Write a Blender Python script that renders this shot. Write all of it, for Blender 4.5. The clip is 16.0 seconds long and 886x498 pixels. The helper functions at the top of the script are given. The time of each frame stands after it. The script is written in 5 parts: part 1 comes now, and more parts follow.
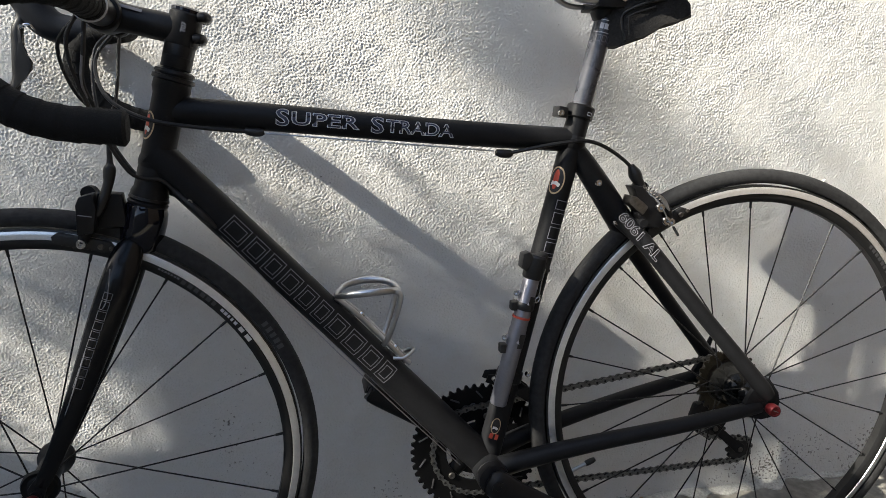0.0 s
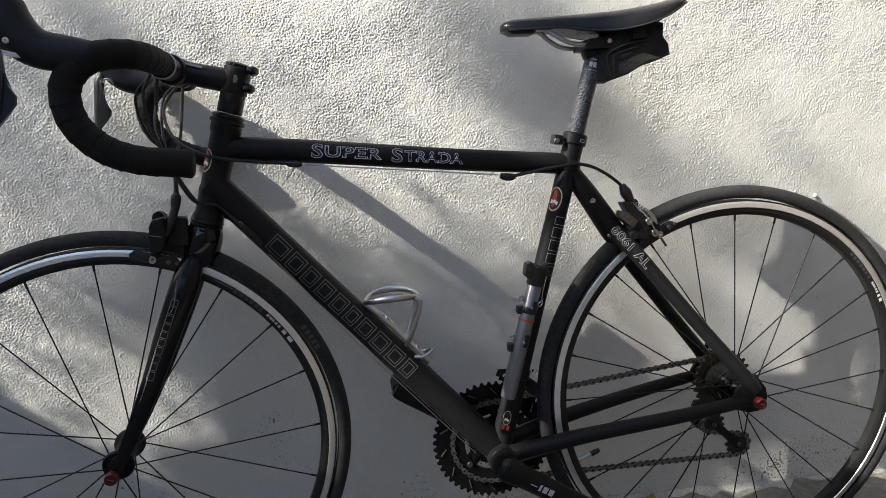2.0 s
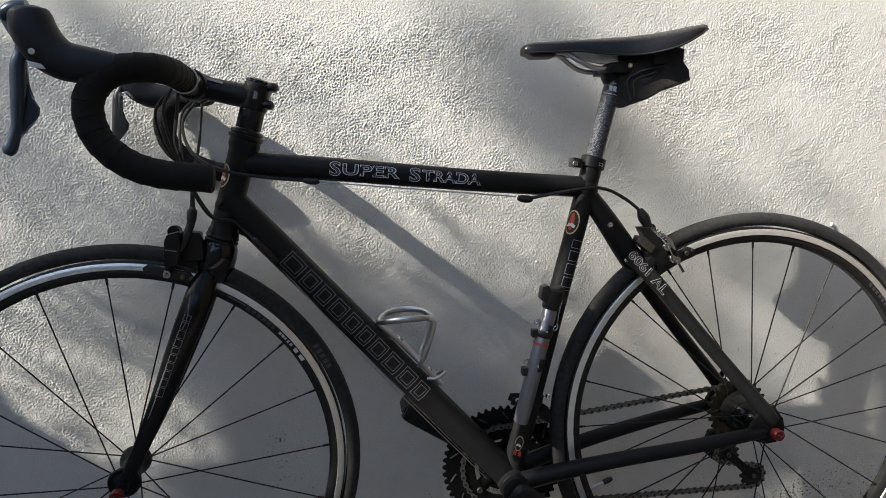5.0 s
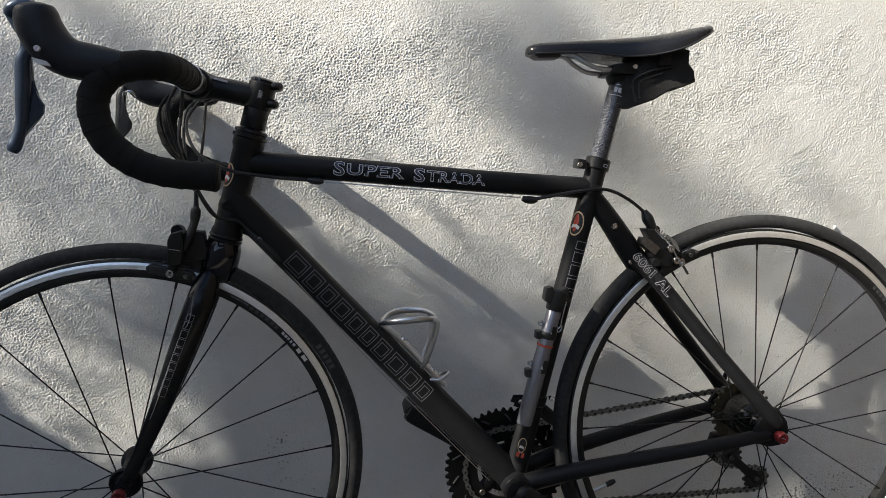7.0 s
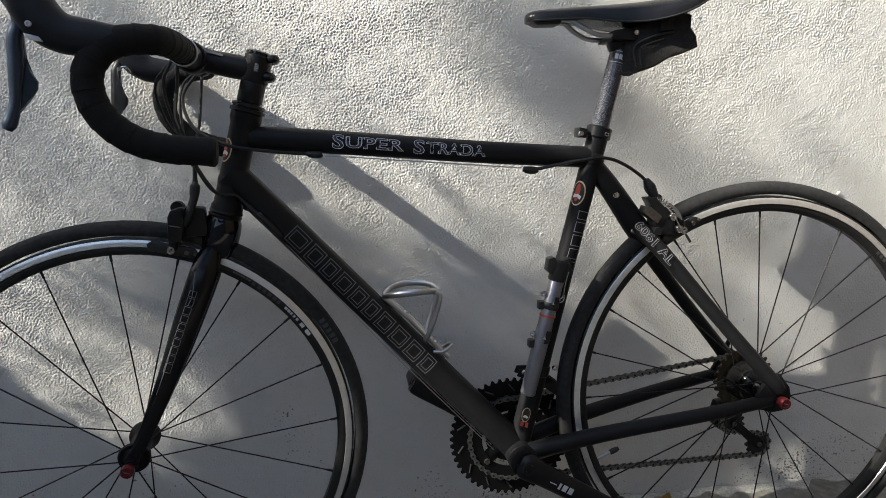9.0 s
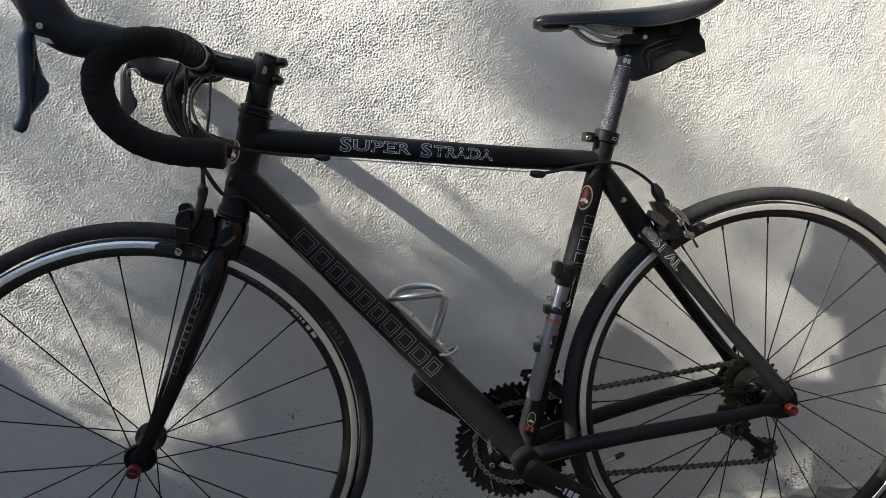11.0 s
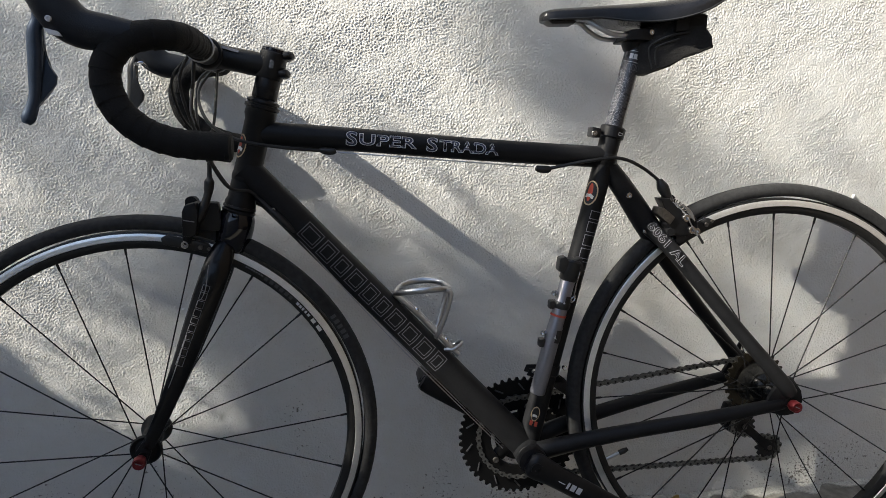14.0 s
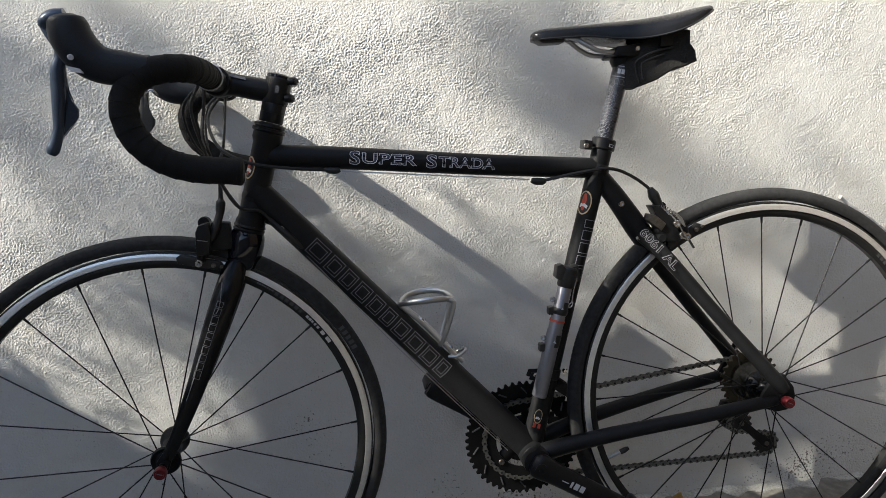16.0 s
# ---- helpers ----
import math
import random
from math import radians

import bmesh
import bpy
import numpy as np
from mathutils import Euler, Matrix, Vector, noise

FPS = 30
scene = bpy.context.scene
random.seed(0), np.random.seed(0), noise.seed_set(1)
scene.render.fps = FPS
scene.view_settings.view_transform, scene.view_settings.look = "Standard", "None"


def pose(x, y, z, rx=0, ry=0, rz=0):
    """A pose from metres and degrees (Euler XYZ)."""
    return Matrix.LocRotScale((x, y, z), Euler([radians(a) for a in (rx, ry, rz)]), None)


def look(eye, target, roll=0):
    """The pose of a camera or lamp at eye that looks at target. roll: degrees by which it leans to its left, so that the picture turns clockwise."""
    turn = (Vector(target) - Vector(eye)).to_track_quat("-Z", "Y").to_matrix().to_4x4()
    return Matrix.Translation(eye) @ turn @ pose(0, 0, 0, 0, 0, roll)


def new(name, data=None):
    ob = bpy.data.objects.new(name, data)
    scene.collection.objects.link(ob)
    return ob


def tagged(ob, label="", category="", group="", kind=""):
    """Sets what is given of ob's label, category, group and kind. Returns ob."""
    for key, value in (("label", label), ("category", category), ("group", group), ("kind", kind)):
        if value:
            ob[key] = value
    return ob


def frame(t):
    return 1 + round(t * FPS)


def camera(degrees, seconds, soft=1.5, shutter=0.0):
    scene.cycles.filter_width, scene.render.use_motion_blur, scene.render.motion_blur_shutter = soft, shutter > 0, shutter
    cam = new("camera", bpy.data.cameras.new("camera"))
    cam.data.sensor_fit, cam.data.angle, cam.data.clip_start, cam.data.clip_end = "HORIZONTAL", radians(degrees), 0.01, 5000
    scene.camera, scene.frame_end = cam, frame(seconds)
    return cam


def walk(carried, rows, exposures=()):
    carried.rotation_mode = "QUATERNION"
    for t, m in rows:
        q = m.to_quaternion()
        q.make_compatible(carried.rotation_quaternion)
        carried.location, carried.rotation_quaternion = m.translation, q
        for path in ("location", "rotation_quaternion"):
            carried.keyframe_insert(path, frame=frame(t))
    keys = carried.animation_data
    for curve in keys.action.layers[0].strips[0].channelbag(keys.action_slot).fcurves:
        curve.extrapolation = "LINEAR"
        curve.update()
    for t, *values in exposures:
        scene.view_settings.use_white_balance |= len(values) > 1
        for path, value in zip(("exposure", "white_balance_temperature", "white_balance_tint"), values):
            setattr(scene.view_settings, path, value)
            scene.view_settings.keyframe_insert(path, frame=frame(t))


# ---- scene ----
cam = camera(67.57, 16.0, soft=0.8)
# seconds, eye in metres, turns in degrees
ROWS = [
    (0, -0.5891, -1.0642, 0.7963, 75.93, 1.20, -9.42),
    (0.5, -0.5817, -1.1357, 0.7952, 75.04, 2.16, -7.98),
    (1, -0.5765, -1.1735, 0.7975, 76.12, 2.59, -7.72),
    (1.5, -0.5651, -1.1947, 0.8007, 76.03, 2.90, -8.28),
    (2, -0.5689, -1.2008, 0.8073, 78.21, 2.87, -6.17),
    (2.5, -0.5685, -1.2024, 0.8109, 79.77, 2.39, -6.11),
    (3, -0.5766, -1.1992, 0.8082, 79.63, 2.10, -5.03),
    (3.5, -0.5847, -1.1962, 0.8088, 80.06, 2.04, -4.70),
    (6, -0.5876, -1.1886, 0.8058, 79.95, 1.40, -6.21),
    (6.5, -0.5894, -1.1890, 0.8054, 80.33, 1.53, -5.92),
    (7, -0.5948, -1.1869, 0.8044, 80.18, 1.33, -5.75),
    (7.5, -0.5967, -1.1877, 0.8064, 80.02, 1.39, -5.06),
    (8, -0.5954, -1.1871, 0.8051, 79.95, 1.58, -5.08),
    (8.5, -0.5929, -1.1899, 0.8046, 78.62, 2.01, -5.36),
    (9, -0.5936, -1.1842, 0.8017, 77.90, 2.32, -5.76),
    (11.5, -0.5959, -1.1840, 0.8032, 78.26, 1.63, -4.71),
    (12, -0.5978, -1.1842, 0.8023, 78.49, 0.76, -4.49),
    (12.5, -0.5990, -1.1841, 0.8037, 78.83, 1.12, -4.61),
    (13, -0.6004, -1.1833, 0.8023, 78.72, 1.03, -4.71),
    (13.5, -0.5985, -1.1815, 0.8033, 78.63, 1.21, -4.76),
    (14, -0.5960, -1.1860, 0.8013, 77.81, 1.75, -4.74),
    (14.5, -0.5921, -1.1956, 0.8017, 74.83, 2.41, -5.46),
    (15, -0.5964, -1.2293, 0.8121, 75.27, 3.11, -4.61),
    (15.5, -0.5970, -1.2263, 0.8102, 76.81, 3.13, -5.00),
    (16, -0.5973, -1.2285, 0.8147, 78.55, 3.39, -4.84),
]
walk(cam, [(t, pose(x, y, z, rx, ry, rz)) for t, x, y, z, rx, ry, rz in ROWS], exposures=[(t, e + 0.38, 6500, 6) for t, e in ((0.0, 1.00), (1.0, 0.95), (2.0, 0.84), (3.5, 0.74), (7.0, 0.72), (8.0, 0.69), (8.5, 0.65), (9.0, 0.74), (12.5, 0.82), (14.0, 0.85), (14.5, 0.92), (15.0, 0.97), (16.0, 0.84))])

# ---- light ----
SUN_WAY = Vector((2.94, 1.0, -2.52)).normalized()
world = bpy.data.worlds.new("sky")
scene.world = world
world.use_nodes = True
wn = world.node_tree.nodes
sky = wn.new("ShaderNodeTexSky")
sky.sky_type = "NISHITA"
sky.sun_disc = False
sky.air_density, sky.dust_density = 1.0, 1.6
sky.sun_elevation = math.asin(-SUN_WAY.z)
sky.sun_rotation = math.atan2(-SUN_WAY.x, -SUN_WAY.y)
world.node_tree.links.new(sky.outputs[0], wn["Background"].inputs[0])
wn["Background"].inputs[1].default_value = 0.102
sun = new("sun", bpy.data.lights.new("sun", "SUN"))
sun.data.energy, sun.data.angle, sun.data.color = 5.0, radians(0.53), (1.0, 0.927, 0.822)
sun.matrix_world = look(Vector((0, 0, 0)) - SUN_WAY * 8, (0, 0, 0))

# ---- materials ----


def material(name, colour, rough=0.5, metal=0.0, vary=0.15, scale=40.0, bump=0.0, bump_scale=300.0, coat=0.0, spec=0.5):
    """A surface with mottling at two scales and fine relief."""
    m = bpy.data.materials.new(name)
    m.use_nodes = True
    nt = m.node_tree
    b = nt.nodes["Principled BSDF"]
    b.inputs["Metallic"].default_value = metal
    b.inputs["Coat Weight"].default_value = coat
    b.inputs["Specular IOR Level"].default_value = spec
    co = nt.nodes.new("ShaderNodeTexCoord")
    n1 = nt.nodes.new("ShaderNodeTexNoise")
    n1.inputs["Scale"].default_value, n1.inputs["Detail"].default_value = scale, 6
    n2 = nt.nodes.new("ShaderNodeTexNoise")
    n2.inputs["Scale"].default_value, n2.inputs["Detail"].default_value = scale * 9, 3
    for n in (n1, n2):
        nt.links.new(co.outputs["Object"], n.inputs["Vector"])
    add = nt.nodes.new("ShaderNodeMath")
    add.operation = "ADD"
    nt.links.new(n1.outputs["Fac"], add.inputs[0])
    nt.links.new(n2.outputs["Fac"], add.inputs[1])
    ramp = nt.nodes.new("ShaderNodeMapRange")
    ramp.inputs["From Min"].default_value, ramp.inputs["From Max"].default_value = 0.6, 1.4
    nt.links.new(add.outputs[0], ramp.inputs["Value"])
    mix = nt.nodes.new("ShaderNodeMix")
    mix.data_type = "RGBA"
    mix.inputs[6].default_value = (*[c * (1 - vary) for c in colour], 1)
    mix.inputs[7].default_value = (*[min(1, c * (1 + vary)) for c in colour], 1)
    nt.links.new(ramp.outputs[0], mix.inputs[0])
    nt.links.new(mix.outputs[2], b.inputs["Base Color"])
    rr = nt.nodes.new("ShaderNodeMapRange")
    rr.inputs["To Min"].default_value, rr.inputs["To Max"].default_value = max(0.02, rough * 0.85), min(1, rough * 1.15)
    nt.links.new(n1.outputs["Fac"], rr.inputs["Value"])
    nt.links.new(rr.outputs[0], b.inputs["Roughness"])
    if bump:
        n3 = nt.nodes.new("ShaderNodeTexNoise")
        n3.inputs["Scale"].default_value, n3.inputs["Detail"].default_value = bump_scale, 4
        nt.links.new(co.outputs["Object"], n3.inputs["Vector"])
        bp = nt.nodes.new("ShaderNodeBump")
        bp.inputs["Strength"].default_value, bp.inputs["Distance"].default_value = bump, 0.002
        nt.links.new(n3.outputs["Fac"], bp.inputs["Height"])
        nt.links.new(bp.outputs[0], b.inputs["Normal"])
    return m


PAINT = material("matte_black_paint", (0.0115, 0.0118, 0.0132), 0.44, spec=0.19, vary=0.25, bump=0.05, bump_scale=900)
FORKPAINT = material("glossy_black_fork_paint", (0.0065, 0.0068, 0.008), 0.24, vary=0.2, spec=0.3)
GLOSS = material("gloss_black_paint", (0.006, 0.0065, 0.011), 0.05, vary=0.2, coat=0.0)
ANOD = material("black_anodised_aluminium", (0.012, 0.012, 0.0135), 0.38, 0.08, spec=0.28, vary=0.25)
TAPE = material("black_cork_tape", (0.0065, 0.0065, 0.007), 0.85, vary=0.4, scale=90, bump=0.5, bump_scale=500, spec=0.3)
RUBBER = material("tyre_rubber", (0.027, 0.027, 0.028), 0.72, vary=0.5, scale=16, bump=0.25, bump_scale=700, spec=0.3)
HOOD = material("hood_rubber", (0.012, 0.014, 0.019), 0.5, vary=0.2, bump=0.15, bump_scale=800, spec=0.28)
LEVER = material("lever_coating", (0.040, 0.056, 0.088), 0.30, 0.5, vary=0.15)
PLASTIC = material("black_plastic", (0.014, 0.014, 0.015), 0.45, vary=0.3)
RIM = material("black_rim", (0.010, 0.010, 0.0105), 0.45, 0.0, vary=0.3)
TRACK = material("machined_brake_track", (0.90, 0.89, 0.88), 0.32, 0.8, vary=0.12, scale=120)
def brushed(m):
    """Turns a metal's gloss across the lathe marks that run round its axle."""
    nt = m.node_tree
    b = nt.nodes["Principled BSDF"]
    ta = nt.nodes.new("ShaderNodeTangent")
    ta.direction_type, ta.axis = "RADIAL", "Y"
    nt.links.new(ta.outputs[0], b.inputs["Tangent"])
    b.inputs["Anisotropic"].default_value = 0.5


brushed(TRACK)
SPOKE = material("black_steel_spoke", (0.012, 0.012, 0.013), 0.35, 0.3, vary=0.2)
STEEL = material("oiled_steel", (0.16, 0.15, 0.14), 0.38, 0.9, vary=0.4, scale=200)
CHROME = material("polished_bolt", (0.65, 0.65, 0.66), 0.18, 1.0, vary=0.1)
ALU = material("brushed_aluminium", (0.50, 0.51, 0.54), 0.30, 1.0, vary=0.12, scale=150)
COG = material("sprocket_steel", (0.055, 0.049, 0.038), 0.38, 0.9, vary=0.4, scale=120)
CHAIN = material("oiled_chain_steel", (0.20, 0.20, 0.195), 0.34, 0.85, vary=0.45, scale=260)
INK = material("blue_grey_print", (0.035, 0.042, 0.075), 0.45, vary=0.1)
PUMP = material("grey_pump_barrel", (0.22, 0.22, 0.25), 0.32, 0.6, vary=0.1)
RED = material("red_anodised", (0.15, 0.018, 0.022), 0.32, 0.5, vary=0.15)
REDPRINT = material("red_print", (0.5, 0.07, 0.04), 0.5, vary=0.1)
WHITE = material("white_print", (0.75, 0.74, 0.72), 0.5, vary=0.05)
SILVER = material("silver_print", (0.17, 0.17, 0.19), 0.45, vary=0.12, scale=200)
BRIGHT = material("bright_silver_print", (0.60, 0.61, 0.66), 0.45, vary=0.08, scale=200)
RINGBLACK = material("hard_black_anodising", (0.006, 0.006, 0.0065), 0.40, spec=0.18, vary=0.25)
HUB = material("polished_black_hub", (0.006, 0.006, 0.006), 0.09, vary=0.2, spec=0.22)
PALE = material("pale_grey_print", (0.22, 0.22, 0.25), 0.45, vary=0.08, scale=200)
DARKGREY = material("dark_grey_print", (0.06, 0.06, 0.065), 0.45, vary=0.1)
LEATHER = material("black_saddle_cover", (0.013, 0.013, 0.015), 0.24, vary=0.25, spec=0.3, scale=60, bump=0.12, bump_scale=900)
CLOTH = material("black_nylon_cloth", (0.028, 0.027, 0.0265), 0.85, vary=0.35, scale=70, bump=0.6, bump_scale=260, spec=0.2)
GOLD = material("gold_print", (0.55, 0.42, 0.26), 0.45, vary=0.1)


def carbon():
    """Carbon weave with a silver check."""
    m = material("carbon_weave", (0.03, 0.033, 0.042), 0.28, 0.2, coat=0.5)
    nt = m.node_tree
    b = nt.nodes["Principled BSDF"]
    co = nt.nodes["Texture Coordinate"]
    ch = nt.nodes.new("ShaderNodeTexChecker")
    ch.inputs["Scale"].default_value = 400
    ch.inputs["Color1"].default_value = (0.055, 0.058, 0.072, 1)
    ch.inputs["Color2"].default_value = (0.028, 0.031, 0.042, 1)
    nt.links.new(co.outputs["Object"], ch.inputs["Vector"])
    nt.links.new(ch.outputs[0], b.inputs["Base Color"])
    return m


CARBON = carbon()


def plaster():
    """Whitewashed render: warm white, faint stains, dark mould specks near the ground."""
    m = material("whitewashed_stucco", (0.72, 0.71, 0.69), 0.9, vary=0.05, scale=3.0, bump=0.75, bump_scale=300, spec=0.15)
    nt = m.node_tree
    b = nt.nodes["Principled BSDF"]
    old = b.inputs["Base Color"].links[0].from_socket
    co = nt.nodes["Texture Coordinate"]
    sep = nt.nodes.new("ShaderNodeSeparateXYZ")
    nt.links.new(co.outputs["Object"], sep.inputs[0])
    low = nt.nodes.new("ShaderNodeMapRange")
    low.inputs["From Min"].default_value, low.inputs["From Max"].default_value = 0.20, 0.0
    low.inputs["To Min"].default_value, low.inputs["To Max"].default_value = 0.0, 0.15
    nt.links.new(sep.outputs["Z"], low.inputs["Value"])
    sp = nt.nodes.new("ShaderNodeTexNoise")
    sp.inputs["Scale"].default_value, sp.inputs["Detail"].default_value = 185, 3
    nt.links.new(co.outputs["Object"], sp.inputs["Vector"])
    cl = nt.nodes.new("ShaderNodeTexNoise")
    cl.inputs["Scale"].default_value, cl.inputs["Detail"].default_value = 7, 4
    nt.links.new(co.outputs["Object"], cl.inputs["Vector"])
    mu = nt.nodes.new("ShaderNodeMath")
    mu.operation = "MULTIPLY_ADD"
    nt.links.new(cl.outputs["Fac"], mu.inputs[0])
    mu.inputs[1].default_value = 0.62
    nt.links.new(sp.outputs["Fac"], mu.inputs[2])
    ad = nt.nodes.new("ShaderNodeMath")
    ad.operation = "ADD"
    nt.links.new(mu.outputs[0], ad.inputs[0])
    nt.links.new(low.outputs[0], ad.inputs[1])
    st = nt.nodes.new("ShaderNodeMapRange")
    st.inputs["From Min"].default_value, st.inputs["From Max"].default_value = 1.05, 1.17
    nt.links.new(ad.outputs[0], st.inputs["Value"])
    mix = nt.nodes.new("ShaderNodeMix")
    mix.data_type = "RGBA"
    nt.links.new(st.outputs[0], mix.inputs[0])
    nt.links.new(old, mix.inputs[6])
    mix.inputs[7].default_value = (0.17, 0.16, 0.145, 1)
    nt.links.new(mix.outputs[2], b.inputs["Base Color"])
    # one tint drifts from cream to cool white
    tint = old.node
    tint.inputs[6].default_value, tint.inputs[7].default_value = (0.70, 0.675, 0.63, 1), (0.735, 0.735, 0.73, 1)
    return m


STUCCO = plaster()
CONCRETE = material("weathered_concrete", (0.205, 0.195, 0.172), 0.9, vary=0.42, scale=8, bump=0.5, bump_scale=160, spec=0.2)
OCHRE = material("grey_render", (0.28, 0.28, 0.27), 0.9, vary=0.2, scale=4, bump=0.4, bump_scale=120, spec=0.2)
# dark surface of the added light blockers, absorbs bounce
ABSORBER = material("dark_light_absorber", (0.045, 0.035, 0.026), 0.8, vary=0.3, scale=6, bump=0.5, bump_scale=60, spec=0.2)
LIME = material("limewash_splashes", (0.43, 0.42, 0.385), 0.9, vary=0.45, scale=26, bump=0.5, bump_scale=200, spec=0.2)
# pale so the added shade wall bounces light onto the left side
BOUNCE = material("pale_bounce_wash", (0.52, 0.535, 0.55), 0.9, vary=0.2, scale=5, bump=0.4, bump_scale=120, spec=0.2)
DRYLEAF = material("dry_brown_leaf", (0.17, 0.08, 0.038), 0.7, vary=0.4, scale=60, bump=0.3)
PALELEAF = material("bleached_dry_leaf", (0.30, 0.21, 0.13), 0.75, vary=0.4, scale=60, bump=0.3)
YELLOWLEAF = material("yellowed_leaf", (0.36, 0.24, 0.06), 0.7, vary=0.3, scale=60, bump=0.3)
TWIG = material("dark_twig", (0.05, 0.035, 0.025), 0.85, vary=0.3, scale=80)
BARK = material("tree_bark", (0.12, 0.09, 0.07), 0.9, vary=0.35, scale=12, bump=0.8, bump_scale=40)
FOLIAGE = material("green_foliage", (0.06, 0.10, 0.03), 0.6, vary=0.35, scale=3)

# ---- mesh helpers ----


def part(name, bm, mat, parent=None, label="", m=None, smooth=True):
    """Links a bmesh as one mesh object under a thing or a part."""
    me = bpy.data.meshes.new(name)
    bmesh.ops.recalc_face_normals(bm, faces=bm.faces[:])
    bm.to_mesh(me)
    bm.free()
    if smooth:
        me.shade_smooth()
        if hasattr(me, "set_sharp_from_angle"):
            me.set_sharp_from_angle(angle=radians(38))
    me.materials.append(mat)
    ob = new(name, me)
    ob.parent = parent
    if m is not None:
        ob.matrix_local = m
    return tagged(ob, label)


def smooth_path(pts, n=8):
    """Catmull-Rom through points given as (x, y, z, radius)."""
    p = [np.array(q, float) for q in pts]
    p = [2 * p[0] - p[1]] + p + [2 * p[-1] - p[-2]]
    out = []
    for i in range(1, len(p) - 2):
        for k in range(n):
            t = k / n
            a, b, c, d = p[i - 1:i + 3]
            out.append(0.5 * (2 * b + (c - a) * t + (2 * a - 5 * b + 4 * c - d) * t * t + (3 * b - a - 3 * c + d) * t ** 3))
    out.append(p[-2])
    return out


def tube(bm, pts, segs=12, n=8, squash=1.0, cap=True):
    """A swept tube with varying radius; squash flattens it across Y."""
    path = smooth_path(pts, n) if n else [np.array(q, float) for q in pts]
    rings = []
    up = Vector((0, 1, 0))
    for i, q in enumerate(path):
        a, b = path[max(0, i - 1)], path[min(len(path) - 1, i + 1)]
        t = Vector(b[:3] - a[:3]).normalized()
        v = up - t * up.dot(t)
        if v.length < 0.15:
            v = Vector((1, 0, 0)) - t * t.x
        v.normalize()
        if rings and v.dot(last) < 0:
            v = -v
        last = v
        u = t.cross(v)
        c = Vector(q[:3])
        rings.append([bm.verts.new(c + (v * math.cos(w) * squash + u * math.sin(w)) * q[3]) for w in [2 * math.pi * k / segs for k in range(segs)]])
    for a, b in zip(rings, rings[1:]):
        for k in range(segs):
            bm.faces.new((a[k], a[(k + 1) % segs], b[(k + 1) % segs], b[k]))
    if cap:
        bm.faces.new(rings[0])
        bm.faces.new(rings[-1])
    return bm


def straight(bm, a, b, r, r2=None, segs=16):
    return tube(bm, [(*a, r), (*b, r if r2 is None else r2)], segs, 0)


def lathe(bm, profile, centre=(0, 0, 0), segs=32, closed=False):
    """Turns a profile of (y, r) about the Y axis through centre."""
    rings = []
    for y, r in profile:
        rings.append([bm.verts.new((centre[0] + r * math.cos(w), centre[1] + y, centre[2] + r * math.sin(w))) for w in [2 * math.pi * k / segs for k in range(segs)]])
    pairs = list(zip(rings, rings[1:]))
    if closed:
        pairs.append((rings[-1], rings[0]))
    for a, b in pairs:
        for k in range(segs):
            bm.faces.new((a[k], a[(k + 1) % segs], b[(k + 1) % segs], b[k]))
    if not closed:
        for ring in (rings[0], rings[-1]):
            bm.faces.new(ring)
    return bm


def collar(bm, a, b, profile, segs=24):
    """Turns a profile of (share of the way from a to b, radius) about the line from a to b."""
    a, b = Vector(a), Vector(b)
    t = (b - a).normalized()
    v = t.orthogonal().normalized()
    u = t.cross(v)
    rings = [[bm.verts.new(a + (b - a) * s + (v * math.cos(w) + u * math.sin(w)) * r) for w in [2 * math.pi * k / segs for k in range(segs)]] for s, r in profile]
    for p, q in zip(rings, rings[1:]):
        for k in range(segs):
            bm.faces.new((p[k], p[(k + 1) % segs], q[(k + 1) % segs], q[k]))
    bm.faces.new(rings[0])
    bm.faces.new(rings[-1])
    return bm


def plate(bm, outline, y0, y1, bevel=0.0015):
    """An outline of (x, z) given thickness along Y, with softened edges."""
    a = [bm.verts.new((x, y0, z)) for x, z in outline]
    b = [bm.verts.new((x, y1, z)) for x, z in outline]
    faces = [bm.faces.new(a), bm.faces.new(b[::-1])]
    for k in range(len(a)):
        faces.append(bm.faces.new((a[k], b[k], b[(k + 1) % len(a)], a[(k + 1) % len(a)])))
    if bevel:
        edges = list({e for f in faces for e in f.edges})
        bmesh.ops.bevel(bm, geom=edges, offset=bevel, segments=2, affect="EDGES", profile=0.6, clamp_overlap=True)
    return bm


def bolt(bm, place, r=0.004, h=0.004, way=(0, -1, 0)):
    """A socket-head bolt with a recess, facing way."""
    a = Vector(place)
    b = a + Vector(way).normalized() * h
    return collar(bm, a, b, [(0, r), (0.75, r), (1.0, r * 0.85), (1.0, r * 0.45), (0.4, r * 0.42)], 14)


def written(text, size, outline=0.0, bold=0.0):
    """Flat lettering: points in the plane and faces, starting at the origin."""
    cu = bpy.data.curves.new("lettering", "FONT")
    cu.body, cu.size = text, size
    cu.resolution_u, cu.offset = 3, bold * size
    if outline:
        cu.fill_mode, cu.bevel_depth, cu.bevel_resolution = "NONE", outline, 0
    ob = new("lettering", cu)
    me = bpy.data.meshes.new_from_object(ob.evaluated_get(bpy.context.evaluated_depsgraph_get()))
    pts = [tuple(v.co) for v in me.vertices]
    faces = [tuple(f.vertices) for f in me.polygons]
    bpy.data.objects.remove(ob)
    bpy.data.curves.remove(cu)
    bpy.data.meshes.remove(me)
    return pts, faces


